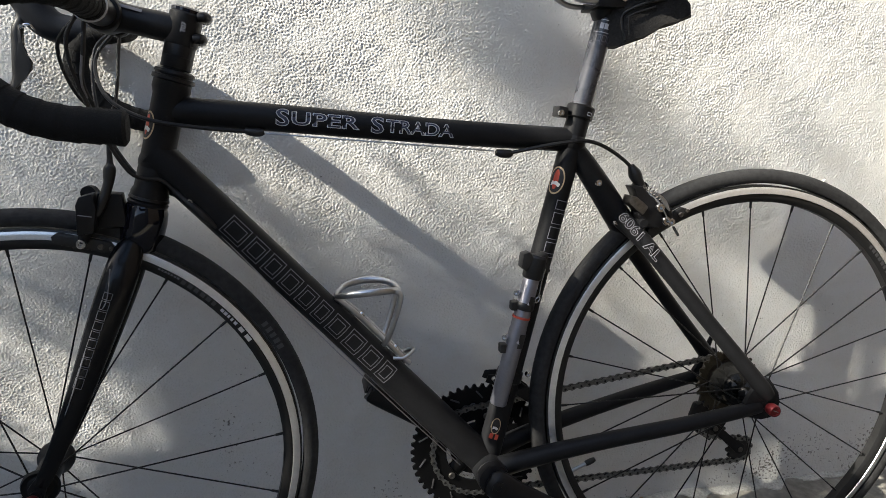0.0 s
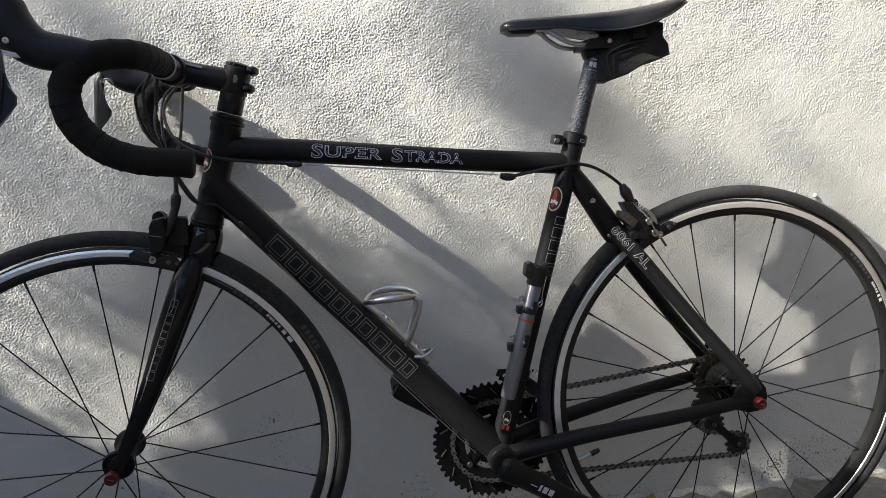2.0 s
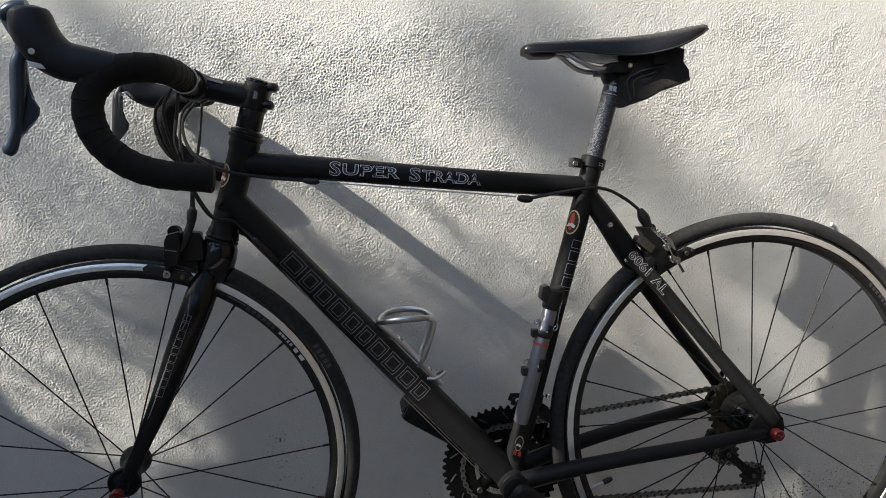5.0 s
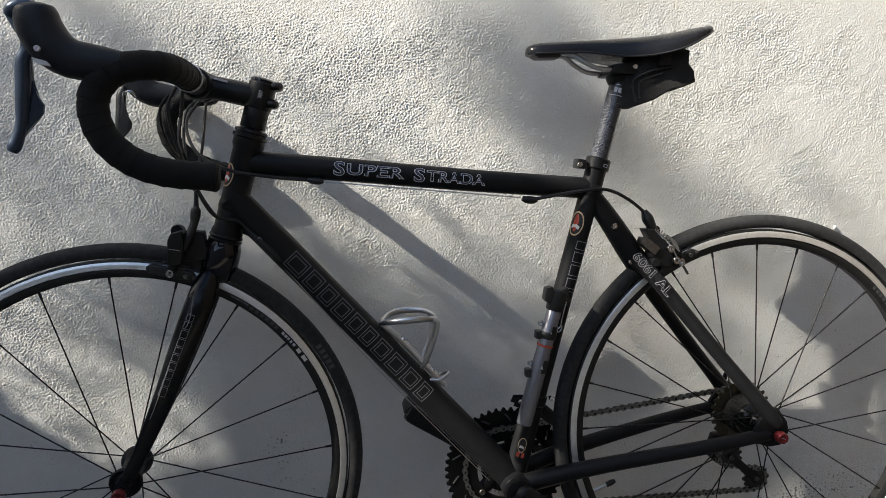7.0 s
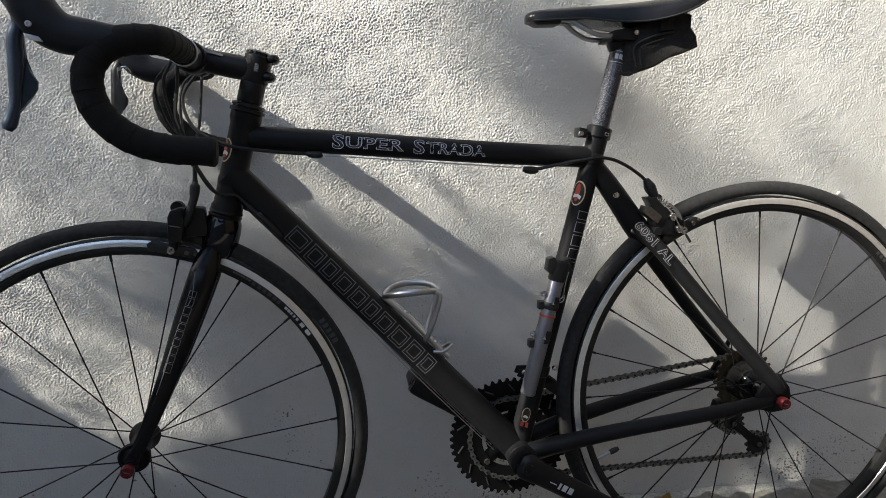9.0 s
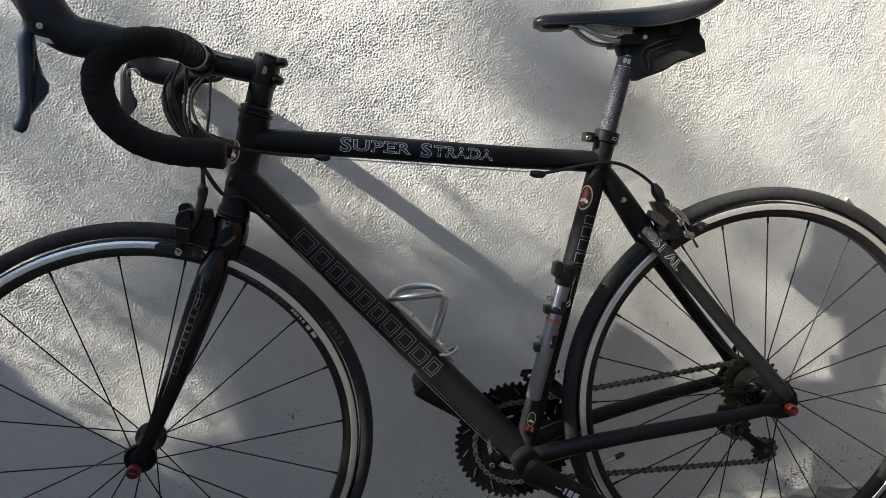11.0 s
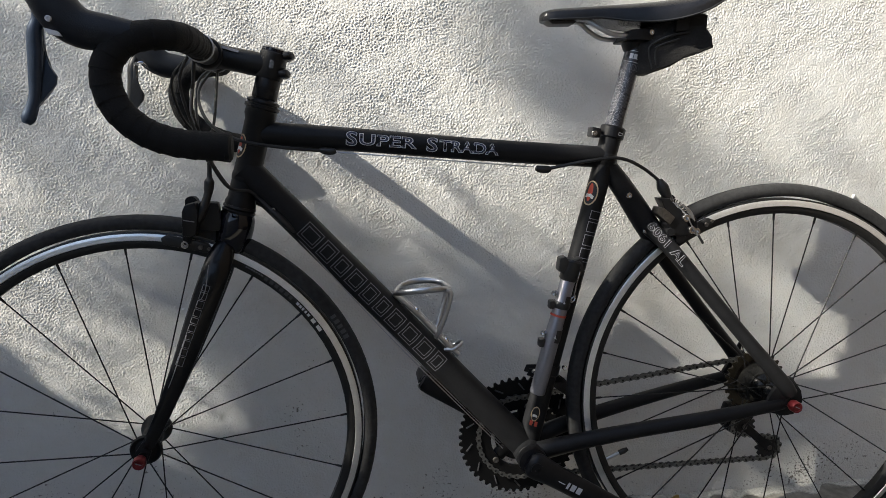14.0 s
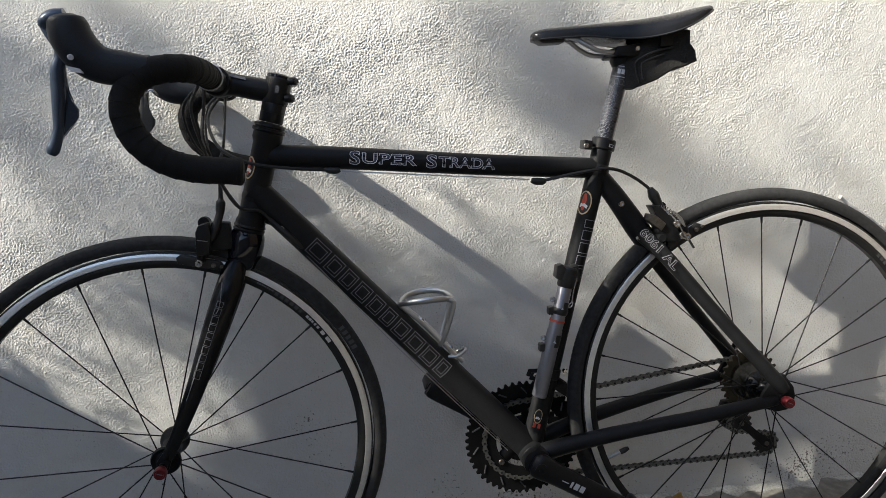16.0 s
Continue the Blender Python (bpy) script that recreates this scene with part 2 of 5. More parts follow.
def frames_row(widths, height, gap, line):
    """A row of plain outlined bars, one for each width: points in the plane and faces."""
    pts, faces, x = [], [], 0.0
    for w in widths:
        for k, (a0, b0, a1, b1) in enumerate(((0, 0, w, line), (0, height - line, w, height), (0, line, line, height - line), (w - line, line, w, height - line))):
            cuts = 3
            for j in range(cuts):
                ya, yb = b0 + (b1 - b0) * j / cuts, b0 + (b1 - b0) * (j + 1) / cuts
                i = len(pts)
                pts += [(x + a0, ya, 0), (x + a1, ya, 0), (x + a1, yb, 0), (x + a0, yb, 0)]
                faces.append((i, i + 1, i + 2, i + 3))
        x += w + gap
    return pts, faces


def wrapped(bm, flat, origin, along, radius, lift=0.0006, side=-1, spin=0.0, stretch=None):
    """Lays flat lettering round a tube whose axis passes origin in the direction along (both in the XZ plane)."""
    pts, faces = flat
    t = Vector((along[0], 0, along[1])).normalized()
    out = Vector((0, side, 0))
    up = out.cross(t) * -1
    if up.dot(Vector((0, 0, 1))) < 0 and abs(up.z) > 0.05:
        up = -up
    if stretch:
        xs = [p[0] for p in pts]
        k, x0 = stretch / (max(xs) - min(xs)), min(xs)
    ys = [p[1] for p in pts]
    mid = (max(ys) + min(ys)) / 2
    vs = []
    for x, y, z in pts:
        if stretch:
            x = (x - x0) * k
        w = (y - mid) / radius + spin
        r = radius + lift + z
        vs.append(bm.verts.new(Vector((origin[0], 0, origin[1])) + t * x + up * math.sin(w) * r + out * math.cos(w) * r))
    for f in faces:
        try:
            bm.faces.new([vs[i] for i in f])
        except ValueError:
            pass
    bmesh.ops.delete(bm, geom=[v for v in vs if not v.link_faces], context="VERTS")
    return bm


def thing(name, m, label, category, group=""):
    ob = new(name)
    ob.matrix_world = m
    ob.empty_display_size = 0.1
    return tagged(ob, label, category, group)


# ---- ground and wall ----


def band_noise(h, w, step, size, seed, spread=0.5):
    """Noise of one grain size, in metres, on a grid of that step."""
    rng = np.random.default_rng(seed)
    f = np.fft.rfft2(rng.standard_normal((h, w)))
    k = np.hypot(np.fft.fftfreq(h, step)[:, None], np.fft.rfftfreq(w, step)[None, :])
    k0 = 1.0 / size
    f *= np.exp(-((k - k0) / (spread * k0)) ** 2)
    n = np.fft.irfft2(f, (h, w))
    return n / n.std()


def grid_mesh(name, xs, vs, depth, place):
    """A sheet of quads over xs and vs; place turns (x, v, depth) into a point."""
    h, w = depth.shape
    X, V = np.meshgrid(xs, vs)
    co = np.stack(place(X, V, depth), -1).reshape(-1, 3).astype(np.float32)
    i = np.arange(h * w).reshape(h, w)
    quads = np.stack([i[:-1, :-1], i[:-1, 1:], i[1:, 1:], i[1:, :-1]], -1).reshape(-1, 4)
    me = bpy.data.meshes.new(name)
    me.vertices.add(len(co))
    me.vertices.foreach_set("co", co.ravel())
    me.loops.add(quads.size)
    me.loops.foreach_set("vertex_index", quads.ravel().astype(np.int32))
    me.polygons.add(len(quads))
    me.polygons.foreach_set("loop_start", np.arange(0, quads.size, 4, dtype=np.int32))
    me.update(calc_edges=True)
    me.shade_smooth()
    return me


WX0, WX1, WZ1 = -1.42, 0.63, 1.05
STEP = 0.0014


def stucco_wall():
    xs = np.arange(WX0, WX1 + 1e-6, STEP)
    zs = np.arange(-0.02, WZ1 + 1e-6, STEP)
    h, w = len(zs), len(xs)
    # crisp vermicular crests over coarser lumps, smoother in places
    fine = band_noise(h, w, STEP, 0.0045, 1, 0.40)
    worm = np.tanh(1.5 * fine) * 0.00051 + np.clip(fine - 1.1, 0, 1.5) * 0.00020
    worm += np.tanh(1.2 * band_noise(h, w, STEP, 0.0085, 2, 0.5)) * 0.00020
    patch = 0.55 + 0.45 * np.clip(band_noise(h, w, STEP, 0.13, 3, 0.6) * 0.7 + 0.6, 0, 1)
    broad = band_noise(h, w, STEP, 0.5, 4, 0.8) * 0.0009 + band_noise(h, w, STEP, 0.028, 5, 0.5) * 0.00012
    # sparse trowel scratches, all drawn the same way, and flecks of raised grit
    flat = band_noise(h, w, STEP, 0.007, 6, 0.6)
    drag = sum(np.roll(flat, (s, s // 2), (0, 1)) for s in range(15))
    drag = np.clip(drag / drag.std() - 1.9, 0, 1.2) * np.clip(band_noise(h, w, STEP, 0.20, 8, 0.6) + 0.2, 0, 1)
    # a few narrow gouges left by the float
    for seed, lean, size in ((11, 0.55, 0.006), (12, -0.15, 0.005), (13, 1.6, 0.006)):
        rake = band_noise(h, w, STEP, size, seed, 0.6)
        rake = sum(np.roll(rake, (s, int(s * lean)), (0, 1)) for s in range(18))
        drag = drag - 1.6 * np.clip(rake / rake.std() - 2.75, 0, 0.8)
    grit = np.clip(band_noise(h, w, STEP, 0.011, 9, 0.5) - 2.3, 0, 1.0)
    depth = worm * patch + broad + drag * 0.00046 + grit * 0.0011
    edge = np.minimum(np.minimum(xs - WX0, WX1 - xs)[None, :] / 0.08, (WZ1 - zs)[:, None] / 0.08)
    depth = depth * np.clip(edge, 0, 1)
    me = grid_mesh("wall_north", xs, zs, depth, lambda X, V, D: (X, -D, V))
    me.materials.append(STUCCO)
    ob = tagged(new("wall_north", me), "whitewashed stucco wall with rough worm-like render", "wall", kind="structure")
    # the plain rest of the wall round the textured field
    bm = bmesh.new()
    for x0, x1, z0, z1, y0 in ((-7, WX0, -0.05, 2.6, 0.0), (WX1, 7, -0.05, 2.6, 0.0), (WX0, WX1, WZ1, 2.6, 0.0), (WX0, WX1, -0.05, WZ1, 0.02)):
        bmesh.ops.create_cube(bm, size=1, matrix=Matrix.LocRotScale(((x0 + x1) / 2, (y0 + 0.22) / 2, (z0 + z1) / 2), None, (x1 - x0, 0.22 - y0, z1 - z0)))
    part("wall_core", bm, STUCCO, ob, smooth=False)
    bm = bmesh.new()
    plate(bm, [(0.2792, 0.6070), (0.2800, 0.6112), (0.2822, 0.6138), (0.2834, 0.6110), (0.2824, 0.6074)], -0.0042, 0.002, 0.0007)
    part("plaster_chip", bm, STUCCO, ob, "small raised chip of plaster")
    return ob


stucco_wall()


def ground():
    xs = np.concatenate([np.linspace(-60, -1.8, 20), np.arange(-1.6, 1.0, 0.008), np.linspace(1.2, 60, 20)])
    ys = np.concatenate([np.linspace(-60, -0.9, 20), np.arange(-0.8, 0.005, 0.008), [0.1, 0.3, 60]])
    X, Y = np.meshgrid(xs, ys)
    rng = np.random.default_rng(7)
    d = np.zeros(X.shape)
    for k in range(60):
        fx, fy, ph = rng.normal(0, 45), rng.normal(0, 45), rng.uniform(0, 6.3)
        d += np.sin(fx * X + fy * Y + ph) * 0.00022
    near = (np.abs(X) < 1.7) & (Y > -0.85)
    d = np.where(near, d, 0) - 0.002
    # a low mortar lip where the wall meets the slab
    lip = 0.007 * np.exp(-np.maximum(0, -Y - 0.002) / 0.014) * (1 + 0.25 * np.sin(X * 37) + 0.2 * np.sin(X * 91 + 1))
    d = d + np.where(near, lip, 0)
    me = grid_mesh("ground", xs, ys, d, lambda X, V, D: (X, V, D))
    me.materials.append(CONCRETE)
    return tagged(new("ground", me), "weathered grey concrete slab at the foot of the wall", "ground", kind="structure")


ground()


def unseen_walls():
    """Unseen walls added across from the bicycle and to its right, to limit fill light."""
    bm = bmesh.new()
    bmesh.ops.create_cube(bm, size=1, matrix=Matrix.LocRotScale((0, -3.6, 0.90), None, (16, 0.25, 1.9)))
    bmesh.ops.bevel(bm, geom=bm.edges[:], offset=0.02, segments=2, affect="EDGES")
    # added taller half, cuts the skylight on the right
    bmesh.ops.create_cube(bm, size=1, matrix=Matrix.LocRotScale((3.9, -3.62, 1.9), None, (8.0, 0.25, 3.9)))
    ob = part("unseen_wall_south", bm, OCHRE, None, "plain grey unseen wall, added to close the yard and limit skylight", smooth=False)
    # unseen dark slab, added to keep skylight and bounce off the right side
    bm = bmesh.new()
    bmesh.ops.create_cube(bm, size=1, matrix=Matrix.LocRotScale((0.86, -1.79, 2.05), None, (0.12, 3.36, 4.2)))
    bmesh.ops.bevel(bm, geom=bm.edges[:], offset=0.02, segments=2, affect="EDGES")
    east = part("unseen_wall_east", bm, ABSORBER, None, "dark unseen slab added to cut light from the right", smooth=False)
    tagged(east, category="wall", kind="structure")
    return tagged(ob, category="wall", kind="structure")


unseen_walls()


def build_shade_wall():
    """An unseen stepped wall added to block the sun, with leaves along its top."""
    bm = bmesh.new()
    # step ends and heights are set by the shade edges they cast
    for y0, y1, h in ((-0.0101, -0.6766, 1.662), (-0.6766, -0.7098, 1.931), (-0.7098, -0.9011, 2.286), (-0.9011, -0.9313, 2.581), (-0.9313, -1.16, 2.077), (-1.16, -1.36, 2.75), (-1.36, -2.62, 3.31)):
        bmesh.ops.create_cube(bm, size=1, matrix=Matrix.LocRotScale((-2.90, (y0 + y1) / 2, h / 2 - 0.03), None, (0.20, y0 - y1, h + 0.06)))
    bmesh.ops.create_cube(bm, size=1, matrix=Matrix.LocRotScale((-2.90, -0.9514, 2.459), None, (0.20, 0.046, 0.30)))
    # added thin post, casts the upright shade edge at the right
    bmesh.ops.create_cube(bm, size=1, matrix=Matrix.LocRotScale((-2.90, -1.134, 1.64), None, (0.05, 0.028, 3.34)))
    ob = part("shade_wall", bm, BOUNCE, None, "pale stepped unseen wall added to cast shade edges", smooth=False)
    tagged(ob, category="wall", kind="structure")
    # unseen bar, added for the level shade band low on the wall
    bm = bmesh.new()
    bmesh.ops.create_cube(bm, size=1, matrix=Matrix.LocRotScale((-2.862, -1.0269, 2.742), None, (0.276, 0.05, 0.075)))
    bmesh.ops.bevel(bm, geom=bm.edges[:], offset=0.004, segments=2, affect="EDGES")
    tagged(part("beam", bm, ABSORBER, None, "unseen bar added to cast a dark shade band", smooth=False), category="beam", kind="structure")
    rng = np.random.default_rng(21)
    bm = bmesh.new()

    def put(c, size):
        q = Euler(tuple(rng.uniform(0, 6.28, 3))).to_matrix()
        vs = [bm.verts.new(c + q @ Vector((x * size, y * size, z * size))) for x, y, z in ((-1, 0, 0), (0, -0.6, 0.1), (1, 0, 0), (0, 0.6, 0.1))]
        bm.faces.new(vs)

    # unseen leaves, added so the cast shade fades gradually
    for _ in range(8600):
        y = -0.69 - 0.28 * rng.random()
        put(Vector((-2.90 + rng.normal(0, 0.22), y, 2.224 + abs(rng.normal(0, 0.16)))), rng.uniform(0.005, 0.010))
    for _ in range(4200):
        y = -0.69 - 0.28 * rng.random()
        put(Vector((-2.90 + rng.normal(0, 0.16), y, 2.224 + abs(rng.normal(0, 0.075)))), rng.uniform(0.006, 0.011))
    for _ in range(650):
        put(Vector((-2.90 + rng.normal(0, 0.12), -0.80 - 0.105 * rng.random() ** 0.7, 2.289 + 0.36 * rng.random())), rng.uniform(0.006, 0.012))
    for _ in range(3200):
        put(Vector((-2.90 + rng.normal(0, 0.08), -0.66 * rng.random(), 1.618 + abs(rng.normal(0, 0.075)))), rng.uniform(0.006, 0.012))
    tagged(part("ivy", bm, FOLIAGE, None, "unseen small leaves added to soften the edge of the cast shade", smooth=False), category="ivy", kind="stuff")


build_shade_wall()


def shade_tree():
    """An unseen leafy tree, added between the sun and the bicycle's wall for soft shade."""
    rng = np.random.default_rng(5)
    # wall spot to shade (x, z), distance sunward, spreads, leaf count
    clumps = [(-0.34, 0.97, 8.8, 0.06, 0.07, 26), (-0.25, 0.85, 8.8, 0.065, 0.08, 38), (-0.19, 0.73, 8.5, 0.04, 0.05, 10), (0.32, 0.44, 8.0, 0.11, 0.09, 18), (-1.36, 1.00, 8.8, 0.14, 0.11, 40), (-1.17, 0.84, 9.2, 0.12, 0.11, 28), (-0.97, 0.68, 9.0, 0.10, 0.09, 9), (-1.01, 0.99, 8.0, 0.05, 0.04, 12), (0.02, 0.46, 8.6, 0.13, 0.11, 40), (0.14, 0.32, 8.6, 0.10, 0.08, 10), (-0.20, 0.75, 9.0, 0.06, 0.12, 16), (0.0, 0.62, 9.0, 0.09, 0.06, 12), (0.14, 0.05, 8.4, 0.13, 0.06, 14), (0.22, 0.62, 8.8, 0.08, 0.05, 8), (-1.12, 0.66, 8.8, 0.14, 0.09, 13), (-1.0, 0.85, 8.9, 0.12, 0.11, 17), (0.25, 0.38, 8.4, 0.05, 0.05, 8)]
    root = Vector((-6.6, -2.1, 0))
    tree = thing("tree", Matrix.Translation(root), "unseen leafy tree added to cast soft shade patches", "tree")
    bm = bmesh.new()
    tube(bm, [(0, 0, -0.05, 0.17), (0.05, 0.02, 1.0, 0.13), (-0.03, 0.05, 2.2, 0.10), (0.06, 0.0, 3.4, 0.06)], 12, 5)
    part("trunk", bm, BARK, tree)
    leaves = bmesh.new()
    for x, z, dist, rx, rz, n in clumps:
        c = Vector((x, 0, z)) - SUN_WAY * dist - root
        bm = bmesh.new()
        a = Vector((0.02, 0.03, rng.uniform(2.0, 3.2)))
        m = a.lerp(c, 0.55) + Vector((0, 0, 0.15))
        tube(bm, [(*a, 0.010), (*m, 0.006), (*c, 0.002)], 8, 4)
        part("limb", bm, BARK, tree)
        for _ in range(n):
            p = c + Vector((rng.normal(0, rx), rng.normal(0, 0.012), rng.normal(0, rz)))
            q = Euler(tuple(rng.uniform(0, 6.28, 3))).to_matrix()
            s = rng.uniform(0.022, 0.042)
            leaves.faces.new([leaves.verts.new(p + q @ Vector((u * s, v * s, w * s))) for u, v, w in ((-1, 0, 0), (0, -0.5, 0.12), (1, 0, 0), (0, 0.5, 0.12))])
    part("crown", leaves, FOLIAGE, tree, smooth=False)


shade_tree()

# ---- the bicycle: X to the rear, Y to the chain side, Z up from the tyres' contact line ----
BIKE = pose(0, -0.228, 0, -2.777, 0, 2.293)
WB, RAD, HEAD = 0.966, 0.334, radians(73)
AXIS = Vector((math.cos(HEAD), 0, math.sin(HEAD)))
PIVOT = Vector((-WB, 0, RAD)) + Vector((math.sin(HEAD), 0, -math.cos(HEAD))) * 0.045
STEER = Matrix.Translation(PIVOT) @ Matrix.Rotation(0.0768, 4, AXIS) @ Matrix.Translation(-PIVOT)
BB = (-0.400, 0.0, 0.263)


def steerer(z):
    """A point of the steering axis at that height."""
    return (-0.918 + (z - 0.3209) * 0.3057, 0.0, z)


bike = thing("road_bicycle", BIKE, "matte black road bicycle leaning against a white stucco wall", "bicycle")


def seat_axis(z):
    return (BB[0] + (z - BB[2]) * 0.141 / 0.495, 0.0, z)


def build_frame():
    bm = bmesh.new()
    # head tube with reinforced ends
    a, b = steerer(0.668), steerer(0.806)
    collar(bm, a, b, [(0, 0.0215), (0.06, 0.0220), (0.10, 0.0195), (0.5, 0.0190), (0.88, 0.0195), (0.93, 0.0220), (1, 0.0215)], 28)
    tube(bm, [(*steerer(0.772), 0.0175), (-0.66, 0, 0.7605, 0.0168), (-0.45, 0, 0.7365, 0.0163), (*seat_axis(0.719), 0.0160)], 24, 6)
    tube(bm, [(-0.8000, 0, 0.7240, 0.0218), (-0.70, 0, 0.6100, 0.0222), (-0.55, 0, 0.4375, 0.0222), (BB[0], 0, 0.2655, 0.0220)], 24, 6)
    tube(bm, [(*seat_axis(0.263), 0.0172), (*seat_axis(0.5), 0.0158), (*seat_axis(0.738), 0.0158), (*seat_axis(0.752), 0.0172)], 24, 6)
    # gusset blobs of the welds
    for c, r in ((steerer(0.765), 0.0195), (steerer(0.712), 0.0205), (seat_axis(0.716), 0.0185)):
        bmesh.ops.create_uvsphere(bm, u_segments=20, v_segments=12, radius=r, matrix=Matrix.Translation(c))
    # single upper stay from the seat cluster to the fork of the stays
    tube(bm, [(*seat_axis(0.712), 0.014), (-0.24, 0, 0.668, 0.0165), (-0.205, 0, 0.615, 0.0185), (-0.188, 0, 0.59, 0.0170)], 18, 5)
    frame_ob = part("frame", bm, PAINT, bike, "matte black aluminium frame with welded tubes")
    bm = bmesh.new()
    lathe(bm, [(-0.036, 0.0205), (-0.034, 0.0225), (0.034, 0.0225), (0.036, 0.0205)], BB, 28)
    part("bottom_bracket_shell", bm, PAINT, frame_ob)
    for s in (-1, 1):
        bm = bmesh.new()
        tube(bm, [(-0.205, 0.012 * s, 0.612, 0.0135), (-0.175, 0.034 * s, 0.574, 0.0115), (-0.10, 0.050 * s, 0.478, 0.0105), (-0.030, 0.062 * s, 0.391, 0.0112), (-0.006, 0.0652 * s, 0.360, 0.0125), (0.004, 0.0660 * s, 0.347, 0.0110)], 14, 6)
        part("seat_stay", bm, PAINT, frame_ob)
        bm = bmesh.new()
        tube(bm, [(-0.392, 0.022 * s, 0.266, 0.0150), (-0.335, 0.032 * s, 0.281, 0.0135), (-0.25, 0.044 * s, 0.297, 0.0120), (-0.12, 0.060 * s, 0.316, 0.0110), (-0.03, 0.0655 * s, 0.329, 0.0100), (-0.008, 0.0660 * s, 0.331, 0.0085)], 14, 6)
        part("chain_stay", bm, PAINT, frame_ob)
        bm = bmesh.new()
        plate(bm, [(-0.034, 0.340), (-0.030, 0.319), (-0.006, 0.312), (0.010, 0.3135), (0.0205, 0.322), (0.0235, 0.336), (0.0205, 0.351), (0.004, 0.374), (-0.012, 0.374)], 0.061 * s, 0.0685 * s)
        part("dropout", bm, PAINT, frame_ob)
    bm = bmesh.new()
    tube(bm, [(-0.181, -0.036, 0.605, 0.006), (-0.181, 0.036, 0.605, 0.006)], 10, 0)
    part("stay_bridge", bm, PAINT, frame_ob)
    # cable stops and guides
    for name, x, z, r in (("cable_guide", -0.6815, 0.7445, 0.0050), ("cable_stop", -0.3695, 0.706, 0.0055)):
        bm = bmesh.new()
        tube(bm, [(x - 0.011, -0.011, z + 0.002, r * 0.7), (x - 0.004, -0.011, z, r), (x + 0.006, -0.011, z - 0.001, r), (x + 0.011, -0.011, z, r * 0.7)], 12, 3)
        part(name, bm, PLASTIC, frame_ob)
    bm = bmesh.new()
    tube(bm, [(-0.779, -0.019, 0.680, 0.0028), (-0.768, -0.0205, 0.668, 0.0032), (-0.759, -0.021, 0.659, 0.0046), (-0.749, -0.021, 0.648, 0.0050), (-0.741, -0.020, 0.639, 0.0038), (-0.735, -0.0185, 0.632, 0.0018)], 12, 4)
    part("cable_adjuster", bm, PLASTIC, frame_ob)
    bm = bmesh.new()
    bolt(bm, (-0.7625, -0.0195, 0.665), 0.0035, 0.004, (0.2, -1, 0.1))
    part("adjuster_ferrule", bm, CHROME, frame_ob)
    for place, r in (((-0.2395, -0.0150, 0.6615), 0.0046), ((-0.212, -0.0155, 0.606), 0.0040)):
        bm = bmesh.new()
        bolt(bm, place, r, 0.005)
        part("bolt", bm, CHROME, frame_ob, "polished silver bolt")
    # lettering: bars for the maker, letters for the rest
    t = Vector((-0.55 + 0.70, 0, 0.437 - 0.6105)).normalized()
    wide = [0.031, 0.024, 0.022, 0.024, 0.022, 0.020, 0.024, 0.026, 0.025, 0.020]
    x = 0.0
    for w in wide:
        bm = bmesh.new()
        wrapped(bm, frames_row([w], 0.0270, 0, 0.0011), (-0.7235 + t.x * x, 0.6375 + t.z * x), (t.x, t.z), 0.0227, spin=0.05)
        k = x + 0.0040
        wrapped(bm, frames_row([w - 0.008], 0.0170, 0, 0.0009), (-0.7235 + t.x * k, 0.6375 + t.z * k), (t.x, t.z), 0.0227, spin=0.05)
        part("maker_bar", bm, SILVER, frame_ob, "silver outlined bar", smooth=False)
        x += w + 0.0058
    along = (-0.45 + 0.66, 0.7365 - 0.7605)
    bm, ink = bmesh.new(), bmesh.new()
    for txt, size, at, wide_to in (("S", 0.0275, 0.0, 0.0165), ("UPER", 0.0215, 0.0185, 0.083), ("S", 0.0275, 0.1145, 0.0165), ("TRADA", 0.0215, 0.133, 0.0875)):
        k = at / math.hypot(*along)
        wrapped(ink, written(txt, size, bold=0.022), (-0.6555 + along[0] * k, 0.7600 + along[1] * k), along, 0.0166, spin=0.10, stretch=wide_to)
        wrapped(bm, written(txt, size, 0.00042, 0.022), (-0.6555 + along[0] * k, 0.7600 + along[1] * k), along, 0.0168, spin=0.10, stretch=wide_to)
    part("lettering", bm, BRIGHT, frame_ob, "silver outlined capitals")
    part("lettering_fill", ink, INK, frame_ob, "dark blue-grey filling of the capitals", smooth=False)
    bm = bmesh.new()
    along = (-0.10 + 0.175, 0.478 - 0.574)
    wrapped(bm, written("6061 AL", 0.020, 0.00040, 0.02), (-0.2130, 0.6200), along, 0.0125, stretch=0.078)
    for v in bm.verts:
        v.co.y -= 0.037 + (0.574 - v.co.z) * 0.167 if v.co.z < 0.574 else max(0.020, 0.036 - (v.co.z - 0.574) * 0.33)
    part("alloy_lettering", bm, SILVER, frame_ob, "silver outlined letters")
    x = 0.0
    for w in (0.014, 0.016, 0.017, 0.016, 0.013):
        bm = bmesh.new()
        z = 0.552 + x * 0.9617
        wrapped(bm, frames_row([w], 0.018, 0, 0.001), (seat_axis(z)[0], z), (0.141, 0.495), 0.0160, spin=-0.25)
        part("maker_bar", bm, PALE, frame_ob, "silver outlined bar", smooth=False)
        x += w + 0.004

